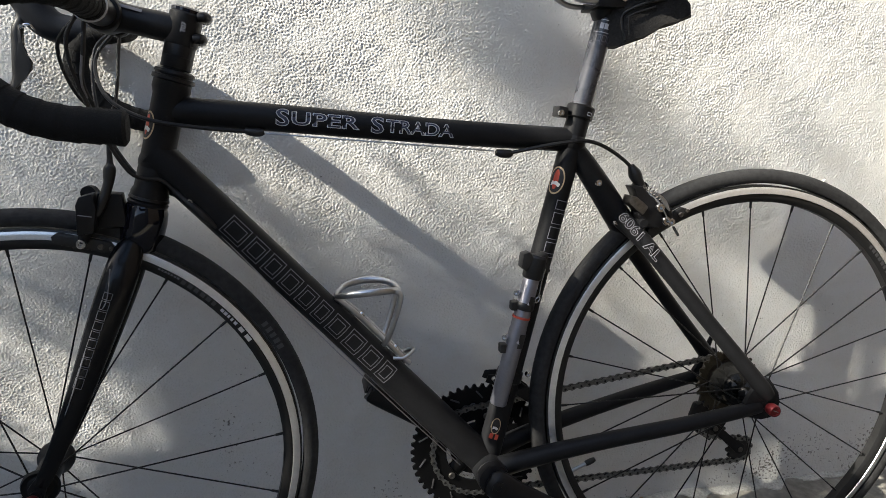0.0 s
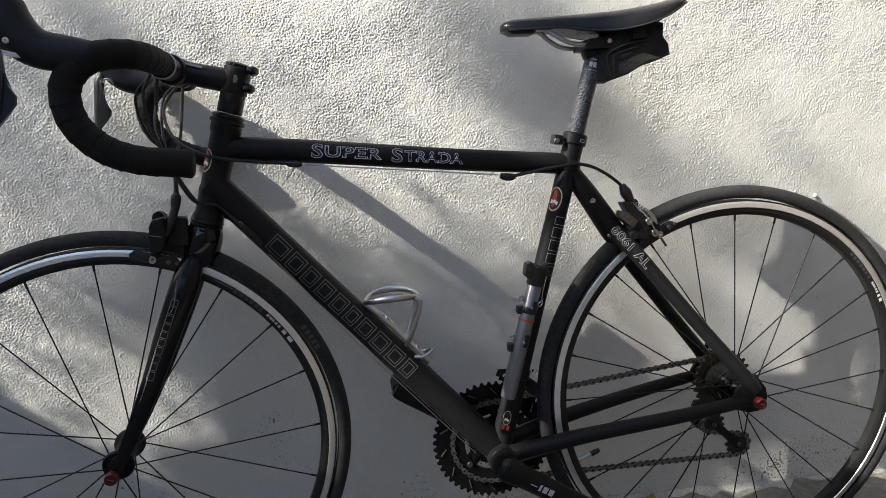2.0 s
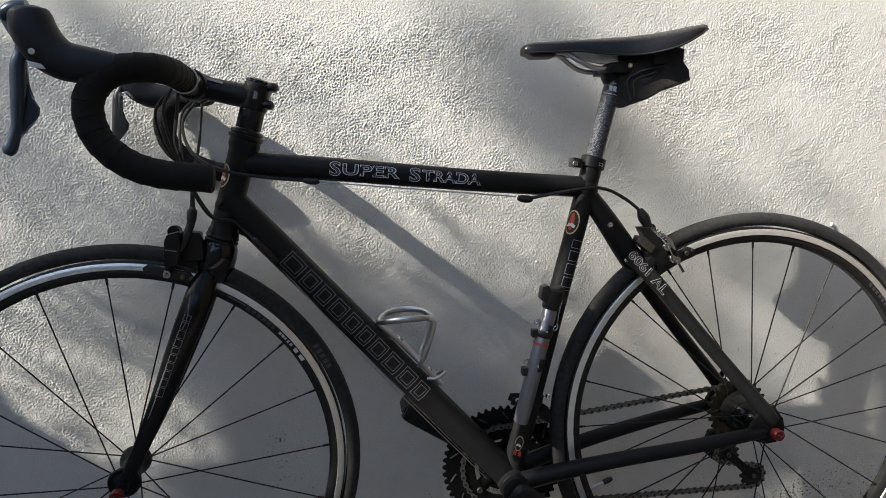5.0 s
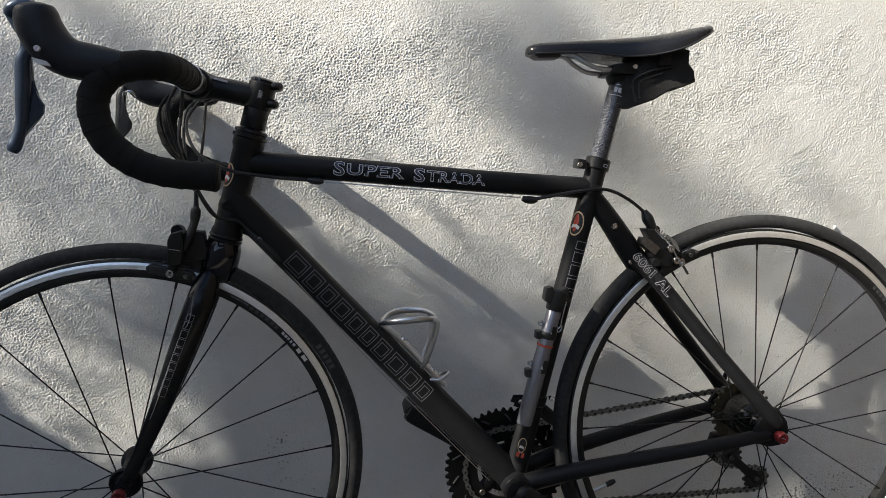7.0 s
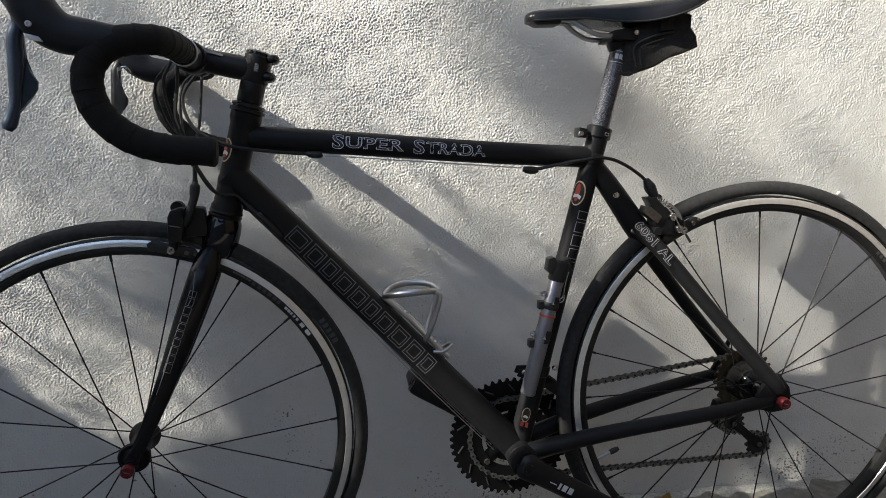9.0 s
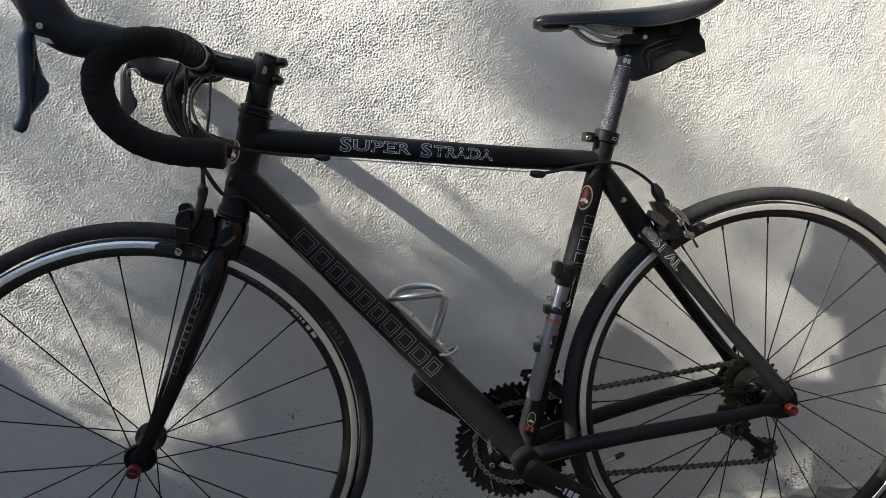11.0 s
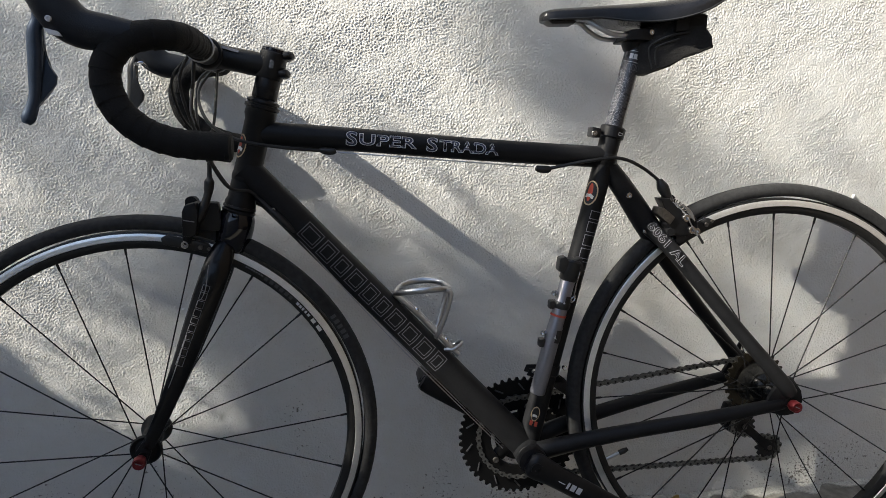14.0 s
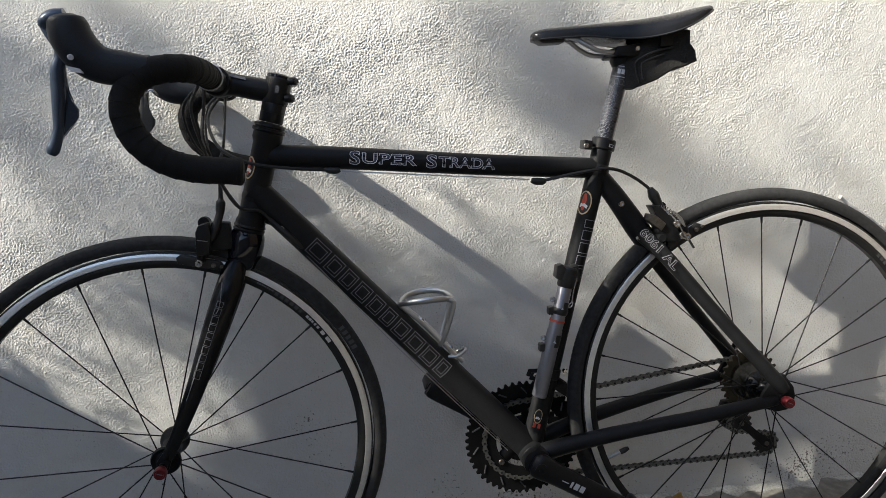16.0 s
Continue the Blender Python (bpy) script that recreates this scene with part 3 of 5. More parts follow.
    def badge(place, axis, radius, w, h, spin, inner):
        """An oval badge on a tube: gilt rim, dark field, a coloured crescent and a pale wedge."""
        def spot(name, mat, lift, edge, label=""):
            rings = 5
            pts = [(sum(u for u, v in edge) / len(edge), sum(v for u, v in edge) / len(edge), 0)]
            pts += [(pts[0][0] + (u - pts[0][0]) * k / rings, pts[0][1] + (v - pts[0][1]) * k / rings, 0) for k in range(1, rings + 1) for u, v in edge]
            n = len(edge)
            faces = [(0, 1 + j, 1 + (j + 1) % n) for j in range(n)]
            faces += [(1 + k * n + j, 1 + k * n + (j + 1) % n, 1 + (k + 1) * n + (j + 1) % n, 1 + (k + 1) * n + j) for k in range(rings - 1) for j in range(n)]
            b = bmesh.new()
            wrapped(b, (pts + [(-h / 2, -w / 2, 0), (h / 2, w / 2, 0)], faces), place, axis, radius, lift=lift, spin=spin)
            part(name, b, mat, frame_ob, label, smooth=False)

        turn = [2 * math.pi * j / 24 for j in range(24)]
        spot("badge_rim", GOLD, 0.0005, [(math.cos(q) * h / 2, math.sin(q) * w / 2) for q in turn], "gilt oval rim")
        spot("badge_field", PLASTIC, 0.0007, [(math.cos(q) * h * 0.44, math.sin(q) * w * 0.42) for q in turn])
        spot("badge_crescent", inner, 0.0009, [(math.cos(q) * h * 0.36 + h * 0.03, math.sin(q) * w * 0.17 + w * 0.02) for q in turn])
        spot("badge_wedge", WHITE, 0.0011, [(-h * 0.22, -w * 0.24), (-h * 0.10, -w * 0.30), (-h * 0.02, -w * 0.05), (-h * 0.04, w * 0.22), (-h * 0.20, w * 0.28)])

    badge((steerer(0.752)[0], 0.752), (0.292, 0.956), 0.0192, 0.021, 0.034, 0.9, REDPRINT)
    badge((seat_axis(0.664)[0], 0.664), (0.141, 0.495), 0.0158, 0.023, 0.038, 0.85, REDPRINT)
    badge((seat_axis(0.325)[0], 0.325), (0.141, 0.495), 0.0170, 0.013, 0.024, 0.35, PLASTIC)
    b = bmesh.new()
    wrapped(b, ([(0, -0.006, 0), (0.008, -0.006, 0), (0.008, 0.006, 0), (0, 0.006, 0)], [(0, 1, 2, 3)]), (seat_axis(0.306)[0], 0.306), (0.141, 0.495), 0.0172, spin=0.3)
    part("red_sticker", b, REDPRINT, frame_ob, "small red sticker", smooth=False)
    # seat collar
    bm = bmesh.new()
    a, b = seat_axis(0.747), seat_axis(0.764)
    collar(bm, a, b, [(0, 0.0172), (0.1, 0.0188), (0.9, 0.0188), (1, 0.0172)], 24)
    plate(bm, [(-0.296, 0.751), (-0.283, 0.748), (-0.281, 0.762), (-0.294, 0.765)], -0.014, 0.010, 0.002)
    col = part("seat_collar", bm, ANOD, bike)
    bm = bmesh.new()
    bolt(bm, (-0.292, -0.0135, 0.7555), 0.0042, 0.003)
    part("bolt", bm, CHROME, col)
    bm = bmesh.new()
    wrapped(bm, frames_row([0.0045], 0.0075, 0, 0.0008), (seat_axis(0.7520)[0], 0.7520), (0.141, 0.495), 0.0189, spin=-0.35)
    part("collar_mark", bm, BRIGHT, col, "small white printed frame", smooth=False)
    return frame_ob


build_frame()


def build_wheel(name, spokes, phase, tangent, m, hubw, flange_r, dish, group):
    w = part(name, lathe(bmesh.new(), [
        # rim section
        (-0.0095, 0.3110), (-0.0105, 0.3085), (-0.0100, 0.3080), (-0.0098, 0.2985), (-0.0102, 0.2978), (-0.0095, 0.2920), (-0.0060, 0.2868), (0.0060, 0.2868), (0.0095, 0.2920), (0.0102, 0.2978), (0.0098, 0.2985), (0.0100, 0.3080), (0.0105, 0.3085), (0.0095, 0.3110)], segs=96, closed=True), RIM, bike, "black aluminium rim", m)
    bm = bmesh.new()
    for s in (-1, 1):
        lathe(bm, [(0.0108 * s, 0.2986), (0.0119 * s, 0.2992), (0.0112 * s, 0.3040), (0.0104 * s, 0.3085), (0.0100 * s, 0.3089), (0.0094 * s, 0.3040)], segs=96, closed=True)
    part("brake_track", bm, TRACK, w, "bare machined aluminium brake track")
    bm = bmesh.new()
    prof = []
    for k in range(15):
        a = radians(-128 + 256 * k / 14)
        prof.append((0.0122 * math.sin(a), 0.3215 + 0.0125 * math.cos(a)))
    lathe(bm, prof, segs=112, closed=True)
    part("tyre", bm, RUBBER, w, "worn black rubber tyre")
    # hub: shell, flanges, end caps
    bm = bmesh.new()
    n, f = hubw, flange_r
    lathe(bm, [(-n, 0.0075), (-n + 0.006, 0.0085), (-n + 0.010, 0.0150), (-dish[0] - 0.004, f * 0.92), (-dish[0], f), (-dish[0] + 0.004, f * 0.95), (-dish[0] + 0.008, f * 0.62), *(((-0.0250, 0.0125), (-0.0230, 0.0180), (-0.0180, 0.0240), (-0.0110, 0.0285), (-0.0020, 0.0315), (0.0080, 0.0330)) if hubw > 0.05 else ((-0.018, f * 0.66), (dish[1] - 0.026, f * 0.66), (dish[1] - 0.014, f * 0.70), (dish[1] - 0.005, f * 0.98))), (dish[1], f * (1.43 if hubw > 0.05 else 1.0)), (dish[1] + 0.004, f * 1.0), (dish[1] + 0.010, 0.0150), (n - 0.004, 0.0085), (n, 0.0075)], segs=36)
    hub = part("hub", bm, HUB if hubw > 0.05 else PAINT, w, "black hub")
    for s in (-1, 1):
        bm = bmesh.new()
        lathe(bm, [((n - 0.002) * s, 0.0068), ((n + 0.012) * s, 0.0062)], segs=20)
        part("axle_end", bm, ANOD, hub)
    for k in range(spokes):
        a = radians(phase) + 2 * math.pi * k / spokes
        s = -1 if k % 2 == 0 else 1
        o = tangent * (1 if (k // 2) % 2 == 0 else -1)
        y = dish[0] * s if s < 0 else dish[1]
        h = Vector((math.cos(a) * flange_r * 0.85 - math.sin(a) * o, y, math.sin(a) * flange_r * 0.85 + math.cos(a) * o))
        e = Vector((math.cos(a) * 0.2868, 0.002 * s, math.sin(a) * 0.2868))
        bm = bmesh.new()
        straight(bm, h, e, 0.00105, segs=8)
        sp = part("spoke", bm, SPOKE, w)
        d = (h - e).normalized()
        bm = bmesh.new()
        straight(bm, e - d * 0.002, e + d * 0.010, 0.0020, 0.0017, segs=8)
        part("nipple", bm, SPOKE, sp)
    return w


rear_wheel = build_wheel("rear_wheel", 24, 89.0, 0.014, Matrix.Translation((0, 0, RAD)), 0.058, 0.0235, (0.037, 0.018), "wheels")
front_wheel = build_wheel("front_wheel", 20, 109.0, 0.004, STEER @ Matrix.Translation((-WB, 0, RAD)), 0.046, 0.0222, (0.035, 0.035), "wheels")


def rim_marks(wheel, a0, a1, count, mat, r0, r1, y, name, seed):
    """Plain bars along an arc of the rim or tyre."""
    rng = random.Random(seed)
    bm = bmesh.new()
    for k in range(count):
        b0 = a0 + (a1 - a0) * k / count
        b1 = b0 + (a1 - a0) / count * rng.uniform(0.55, 0.8)
        vs = []
        for a in (b0, b1):
            for r in (r0, r1):
                vs.append(bm.verts.new((r * math.cos(radians(a)), y, r * math.sin(radians(a)))))
        bm.faces.new((vs[0], vs[1], vs[3], vs[2]))
    part(name, bm, mat, wheel, "printed bars", smooth=False)


rim_marks(front_wheel, 34, 29, 2, WHITE, 0.2915, 0.2970, -0.0106, "rim_mark", 1)
rim_marks(front_wheel, 40.5, 34.8, 5, BRIGHT, 0.2925, 0.2965, -0.0106, "rim_mark", 2)
rim_marks(front_wheel, 52, 41.5, 6, DARKGREY, 0.2915, 0.2972, -0.0106, "rim_mark", 3)
rim_marks(front_wheel, 58, 52.5, 7, SILVER, 0.2945, 0.2968, -0.0106, "rim_mark", 4)
rim_marks(rear_wheel, 27, 24, 2, WHITE, 0.2915, 0.2970, -0.0106, "rim_mark", 1)
rim_marks(rear_wheel, 32, 27.5, 5, BRIGHT, 0.2925, 0.2965, -0.0106, "rim_mark", 2)
rim_marks(rear_wheel, 45, 33, 7, DARKGREY, 0.2915, 0.2972, -0.0106, "rim_mark", 3)


def tyre_marks(wheel, a0, a1, count, mat, seed):
    """Raised bars on the tyre's side."""
    rng = random.Random(seed)
    bm = bmesh.new()
    for k in range(count):
        b0 = a0 + (a1 - a0) * k / count
        b1 = b0 + (a1 - a0) / count * rng.uniform(0.5, 0.75)
        for j in range(3):
            vs = []
            for q in (0.3175 + 0.0028 * j, 0.3175 + 0.0028 * (j + 1)):
                y = -0.0124 * math.sqrt(max(0, 1 - ((q - 0.3215) / 0.0125) ** 2)) - 0.0003
                for a in (b0, b1):
                    vs.append(bm.verts.new((q * math.cos(radians(a)), y, q * math.sin(radians(a)))))
            bm.faces.new((vs[0], vs[1], vs[3], vs[2]))
    part("tyre_mark", bm, mat, wheel, "moulded bars on the tyre", smooth=False)


tyre_marks(front_wheel, 31.5, 23.5, 5, DARKGREY, 3)
tyre_marks(rear_wheel, 12, 5, 7, DARKGREY, 4)
tyre_marks(rear_wheel, 212, 222, 7, SILVER, 5)

# valve of the rear wheel
bm = bmesh.new()
va = radians(201)
tube(bm, [(0.288 * math.cos(va), 0, 0.288 * math.sin(va), 0.003), (0.262 * math.cos(va), 0, 0.262 * math.sin(va), 0.003)], 10, 0)
valve = part("valve", bm, ALU, rear_wheel)
bm = bmesh.new()
tube(bm, [(0.263 * math.cos(va), 0, 0.263 * math.sin(va), 0.0042), (0.254 * math.cos(va), 0, 0.254 * math.sin(va), 0.0046), (0.247 * math.cos(va), 0, 0.247 * math.sin(va), 0.0030)], 10, 3)
part("valve_cap", bm, PLASTIC, valve)


def quick_release(x, m, half):
    bm = bmesh.new()
    collar(bm, (x, -half + 0.014, RAD), (x, -half, RAD), [(0, 0.0075), (0.3, 0.0090), (0.85, 0.0090), (1.0, 0.0078), (1.0, 0.0060), (0.9, 0.0055)], 24)
    q = part("quick_release_nut", bm, RED, bike, "red anodised quick-release nut", m)
    bm = bmesh.new()
    plate(bm, [(x - 0.0036, RAD + 0.0014), (x + 0.0036, RAD - 0.0016), (x + 0.0036, RAD - 0.0008), (x - 0.0036, RAD + 0.0022)], -half - 0.0004, -half + 0.001, 0)
    part("nut_mark", bm, SILVER, q)
    bm = bmesh.new()
    tube(bm, [(x, half - 0.012, RAD, 0.008), (x, half + 0.004, RAD, 0.008), (x + 0.002, half + 0.010, RAD + 0.006, 0.006), (x + 0.010, half + 0.006, RAD + 0.028, 0.005), (x + 0.016, half + 0.002, RAD + 0.050, 0.0035)], 12, 4)
    part("quick_release_lever", bm, ANOD, q)


quick_release(0.002, Matrix.Translation((-0.0015, 0, -0.001)), 0.090)
quick_release(-WB, STEER, 0.080)


# ---- fork, headset, stem, bar ----
def build_fork():
    bm = bmesh.new()
    collar(bm, steerer(0.608), steerer(0.664), [(0, 0.0170), (0.10, 0.0225), (0.35, 0.0258), (0.65, 0.0262), (0.85, 0.0250), (0.95, 0.0228), (1, 0.0215)], 32)
    fork = part("fork", bm, GLOSS, bike, "glossy black fork with a rounded crown", STEER)
    for s in (-1, 1):
        bm = bmesh.new()
        tube(bm, [(-0.830, 0.010 * s, 0.626, 0.010), (-0.838, 0.024 * s, 0.609, 0.0168), (-0.849, 0.038 * s, 0.581, 0.0192), (-0.872, 0.0455 * s, 0.528, 0.0180), (-0.905, 0.048 * s, 0.452, 0.0140), (-0.938, 0.050 * s, 0.384, 0.0105), (-0.960, 0.0505 * s, 0.344, 0.0088)], 18, 6, squash=0.62)
        blade = part("fork_blade", bm, FORKPAINT, fork)
        bm = bmesh.new()
        plate(bm, [(-0.975, 0.341), (-0.972, 0.325), (-0.960, 0.325), (-0.950, 0.350), (-0.953, 0.364), (-0.966, 0.352)], 0.0475 * s, 0.0545 * s)
        part("fork_end", bm, PAINT, fork)
        if s < 0:
            k = Vector((-0.856 + 0.9045, 0, 0.575 - 0.462)).normalized()
            x = 0.0
            for w in (0.0135, 0.0105, 0.0105, 0.0105, 0.010, 0.009, 0.0105, 0.011, 0.011, 0.009):
                bm = bmesh.new()
                wrapped(bm, frames_row([w], 0.0095, 0, 0.0007), (-0.9045 + k.x * x, 0.462 + k.z * x), (k.x, k.z), 0.0175)
                mark = part("maker_bar", bm, SILVER, fork, "grey outlined bar", smooth=False)
                mark.matrix_local = Matrix.Translation((0, -0.0405, 0))
                x += w + 0.0016
            bm = bmesh.new()
            for pts in (((-0.852, 0.600), (-0.860, 0.566), (-0.870, 0.548)), ((-0.890, 0.505), (-0.912, 0.452), (-0.936, 0.400), (-0.945, 0.383))):
                tube(bm, [(x, -0.0605 + 0.004 * k, z, 0.0007) for k, (x, z) in enumerate(pts)], 6, 5)
            part("pin_stripe", bm, SILVER, fork)
    bm = bmesh.new()
    collar(bm, steerer(0.662), steerer(0.672), [(0, 0.0225), (0.3, 0.0235), (0.5, 0.0215), (0.7, 0.0235), (1, 0.0225)], 28)
    part("lower_headset_cup", bm, ANOD, bike, "black headset cup", STEER)
    bm = bmesh.new()
    collar(bm, steerer(0.805), steerer(0.819), [(0, 0.0218), (0.10, 0.0242), (0.40, 0.0242), (0.46, 0.0212), (0.56, 0.0212), (0.62, 0.0228), (0.85, 0.0222), (1, 0.0178)], 28)
    part("upper_headset_cup", bm, ANOD, bike, "black headset cup", STEER)
    bm = bmesh.new()
    collar(bm, steerer(0.8195), steerer(0.8475), [(0, 0.0168), (0.03, 0.0174), (0.48, 0.0174), (0.49, 0.0171), (0.50, 0.0174), (0.97, 0.0174), (1, 0.0170)], 28)
    part("spacer", bm, ANOD, bike, "black headset spacers", STEER)


build_fork()
BAR = Vector((-0.834, 0, 0.8805))


def build_cockpit():
    bm = bmesh.new()
    collar(bm, steerer(0.846), steerer(0.882), [(0, 0.0180), (0.05, 0.0190), (0.95, 0.0190), (1, 0.0175)], 28)
    tube(bm, [(-0.752, 0, 0.862, 0.0150), (-0.775, 0, 0.8675, 0.0165), (-0.81, 0, 0.8755, 0.0160), (-0.826, 0, 0.879, 0.0190)], 20, 5)
    lathe(bm, [(-0.023, 0.0195), (-0.021, 0.0208), (0.021, 0.0208), (0.023, 0.0195)], BAR, 28)
    # pinch ears behind the steerer
    for z in (0.852, 0.876):
        c = steerer(z)
        tube(bm, [(c[0] + 0.014, -0.013, z, 0.0052), (c[0] + 0.022, -0.012, z, 0.0060), (c[0] + 0.022, 0.012, z, 0.0060), (c[0] + 0.014, 0.013, z, 0.0052)], 12, 3)
    stem = part("stem", bm, ANOD, bike, "black aluminium stem", STEER)
    bm = bmesh.new()
    a, b = steerer(0.8822), steerer(0.8875)
    collar(bm, a, b, [(0, 0.0180), (0.6, 0.0180), (1, 0.0150), (1, 0.006), (0.5, 0.0055)], 24)
    part("top_cap", bm, GLOSS, stem, "glossy black top cap")
    for z in (0.852, 0.876):
        bm = bmesh.new()
        bolt(bm, (steerer(z)[0] + 0.022, -0.0125, z), 0.0038, 0.003)
        part("bolt", bm, STEEL, stem)
    # number on the stem clamp
    bm = bmesh.new()
    wrapped(bm, written("707", 0.0072), (steerer(0.860)[0], 0.860), (0.292, 0.956), 0.0191, spin=-0.05, stretch=0.0110)
    part("stem_lettering", bm, BRIGHT, stem, "small white digits", smooth=False)
    bm = bmesh.new()
    wrapped(bm, ([(0, -0.002, 0), (0.026, -0.002, 0), (0.026, 0.002, 0), (0, 0.002, 0)], [(0, 1, 2, 3)]), (-0.821, 0.8795), (0.05, -0.0145), 0.0170, spin=0.65)
    part("stem_mark", bm, SILVER, stem, "small grey printed bar", smooth=False)
    # bar
    bm = bmesh.new()
    tube(bm, [(BAR.x, y, BAR.z, r) for y, r in ((-0.10, 0.0125), (-0.055, 0.0150), (-0.03, 0.0159), (0, 0.0159), (0.03, 0.0159), (0.055, 0.0150), (0.10, 0.0125))], 20, 3)
    bar = part("handlebar", bm, ANOD, bike, "black drop handlebar", STEER)
    for s in (-1, 1):
        line = [(BAR.x, 0.078, BAR.z), (BAR.x, 0.105, BAR.z), (BAR.x - 0.001, 0.150, BAR.z), (BAR.x - 0.012, 0.186, BAR.z + 0.0005), (-0.872, 0.200, 0.8795), (-0.894, 0.203, 0.8715), (-0.9095, 0.205, 0.853), (-0.913, 0.206, 0.830), (-0.904, 0.2075, 0.803), (-0.880, 0.209, 0.7795), (-0.846, 0.210, 0.766), (-0.797, 0.211, 0.7595)]
        bm = bmesh.new()
        path = smooth_path([(x, y * s - (0.03 * y if s > 0 else 0), z - (0.010 * min(1, max(0, (x + 0.88) / 0.083)) if s > 0 and z < 0.79 else 0), 0.0158) for x, y, z in line], 26)
        total, pts = 0.0, []
        for i, q in enumerate(path):
            if i:
                total += float(np.linalg.norm(q[:3] - path[i - 1][:3]))
            # overlapping turns of the tape
            q = q.copy()
            q[3] += 0.0009 * ((total / 0.0165) % 1.0) ** 2 - 0.0002 + (0.0008 if total < 0.012 else 0)
            pts.append(tuple(q))
        tube(bm, pts, 18, 0)
        tape = part("bar_tape", bm, TAPE, bar, "wrapped black handlebar tape")
        bm = bmesh.new()
        fx, fy, fz = (0, 0, 0) if s < 0 else (0, -0.0063, -0.0100)
        collar(bm, (-0.7975 + fx, 0.211 * s + fy, 0.7595 + fz), (-0.7905 + fx, 0.211 * s + fy, 0.7590 + fz), [(0, 0.0165), (0.6, 0.0165), (1, 0.013)], 20)
        part("bar_end_plug", bm, TAPE, bar)
        bm = bmesh.new()
        collar(bm, (BAR.x, 0.070 * s, BAR.z), (BAR.x, 0.079 * s, BAR.z), [(0, 0.0168), (0.5, 0.0178), (1, 0.0168)], 20)
        part("finishing_tape", bm, PLASTIC, bar)
        bm = bmesh.new()
        collar(bm, (BAR.x, 0.0785 * s, BAR.z), (BAR.x, 0.0802 * s, BAR.z), [(0, 0.0172), (0.5, 0.0182), (1, 0.0172)], 20)
        part("tape_band", bm, BRIGHT, bar, "thin grey band")
        # brake and shift lever
        bm = bmesh.new()
        y = 0.204 * s if s < 0 else 0.198
        tube(bm, [(-0.882, y, 0.8785, 0.0160), (-0.905, y, 0.8815, 0.0190), (-0.930, y, 0.8865, 0.0205), (-0.946, y, 0.898, 0.0220), (-0.956, y, 0.915, 0.0225), (-0.959, y, 0.929, 0.0215), (-0.9595, y, 0.9375, 0.0185), (-0.9595, y, 0.9415, 0.0100)], 18, 6, squash=0.80)
        hood = part("brake_hood", bm, HOOD, bike, "black rubber brake hood", STEER)
        bm = bmesh.new()
        tube(bm, [(-0.960, y, 0.9400, 0.008), (-0.971, y, 0.9385, 0.0090), (-0.980, y, 0.9340, 0.0080), (-0.984, y, 0.928, 0.005)], 14, 4, squash=1.1)
        part("hood_cap", bm, LEVER, hood, "glossy grey-blue cap")
        bm = bmesh.new()
        tube(bm, [(-0.9835, y - 0.002 * s, 0.934, 0.0060), (-0.9765, y - 0.002 * s, 0.9215, 0.0075), (-0.9708, y - 0.002 * s, 0.9085, 0.0070), (-0.9718, y - 0.003 * s, 0.897, 0.0064), (-0.9775, y - 0.004 * s, 0.883, 0.0075), (-0.9800, y - 0.005 * s, 0.858, 0.0080), (-0.9832, y - 0.006 * s, 0.838, 0.0070), (-0.9860, y - 0.006 * s, 0.821, 0.0060), (-0.9910, y - 0.006 * s, 0.8065, 0.0066), (-0.9955, y - 0.006 * s, 0.797, 0.0072), (-0.9980, y - 0.006 * s, 0.792, 0.0048)], 14, 5, squash=0.85)
        part("brake_lever", bm, LEVER if s < 0 else PLASTIC, hood, "grey-blue brake lever blade" if s < 0 else "black brake lever blade")
        bm = bmesh.new()
        plate(bm, [(-0.9700, 0.889), (-0.9715, 0.867), (-0.9730, 0.8605), (-0.9680, 0.849), (-0.9631, 0.840), (-0.9648, 0.8315), (-0.9720, 0.823), (-0.9854, 0.8086), (-0.9915, 0.8026), (-0.9872, 0.817), (-0.9829, 0.838), (-0.9770, 0.867), (-0.9745, 0.889)], y - 0.013 * s, y - 0.007 * s, 0.002)
        part("shift_paddle", bm, LEVER if s < 0 else PLASTIC, hood, "grey-blue shift paddle" if s < 0 else "black shift paddle")
        bm = bmesh.new()
        bolt(bm, (-0.9555, y - (0.0165 if s < 0 else -0.0165), 0.8940), 0.0031, 0.0025, (0, s if s > 0 else -1, 0))
        plate(bm, [(-0.963, 0.886), (-0.958, 0.879), (-0.946, 0.877), (-0.949, 0.882)], y - 0.0150 if s < 0 else y + 0.010, y - 0.010 if s < 0 else y + 0.015, 0.0008)
        part("lever_pivot", bm, BRIGHT, hood, "pale pivot pin and clip")
        if s > 0:
            bm = bmesh.new()
            tube(bm, [(-0.972, y - 0.014, 0.884, 0.0014), (-0.966, y - 0.016, 0.8885, 0.0018), (-0.958, y - 0.016, 0.888, 0.0018), (-0.953, y - 0.014, 0.881, 0.0014)], 8, 4)
            bolt(bm, (-0.9685, y - 0.0165, 0.8865), 0.0028, 0.003)
            part("lever_spring", bm, CHROME, hood, "bright bent spring wire")


build_cockpit()


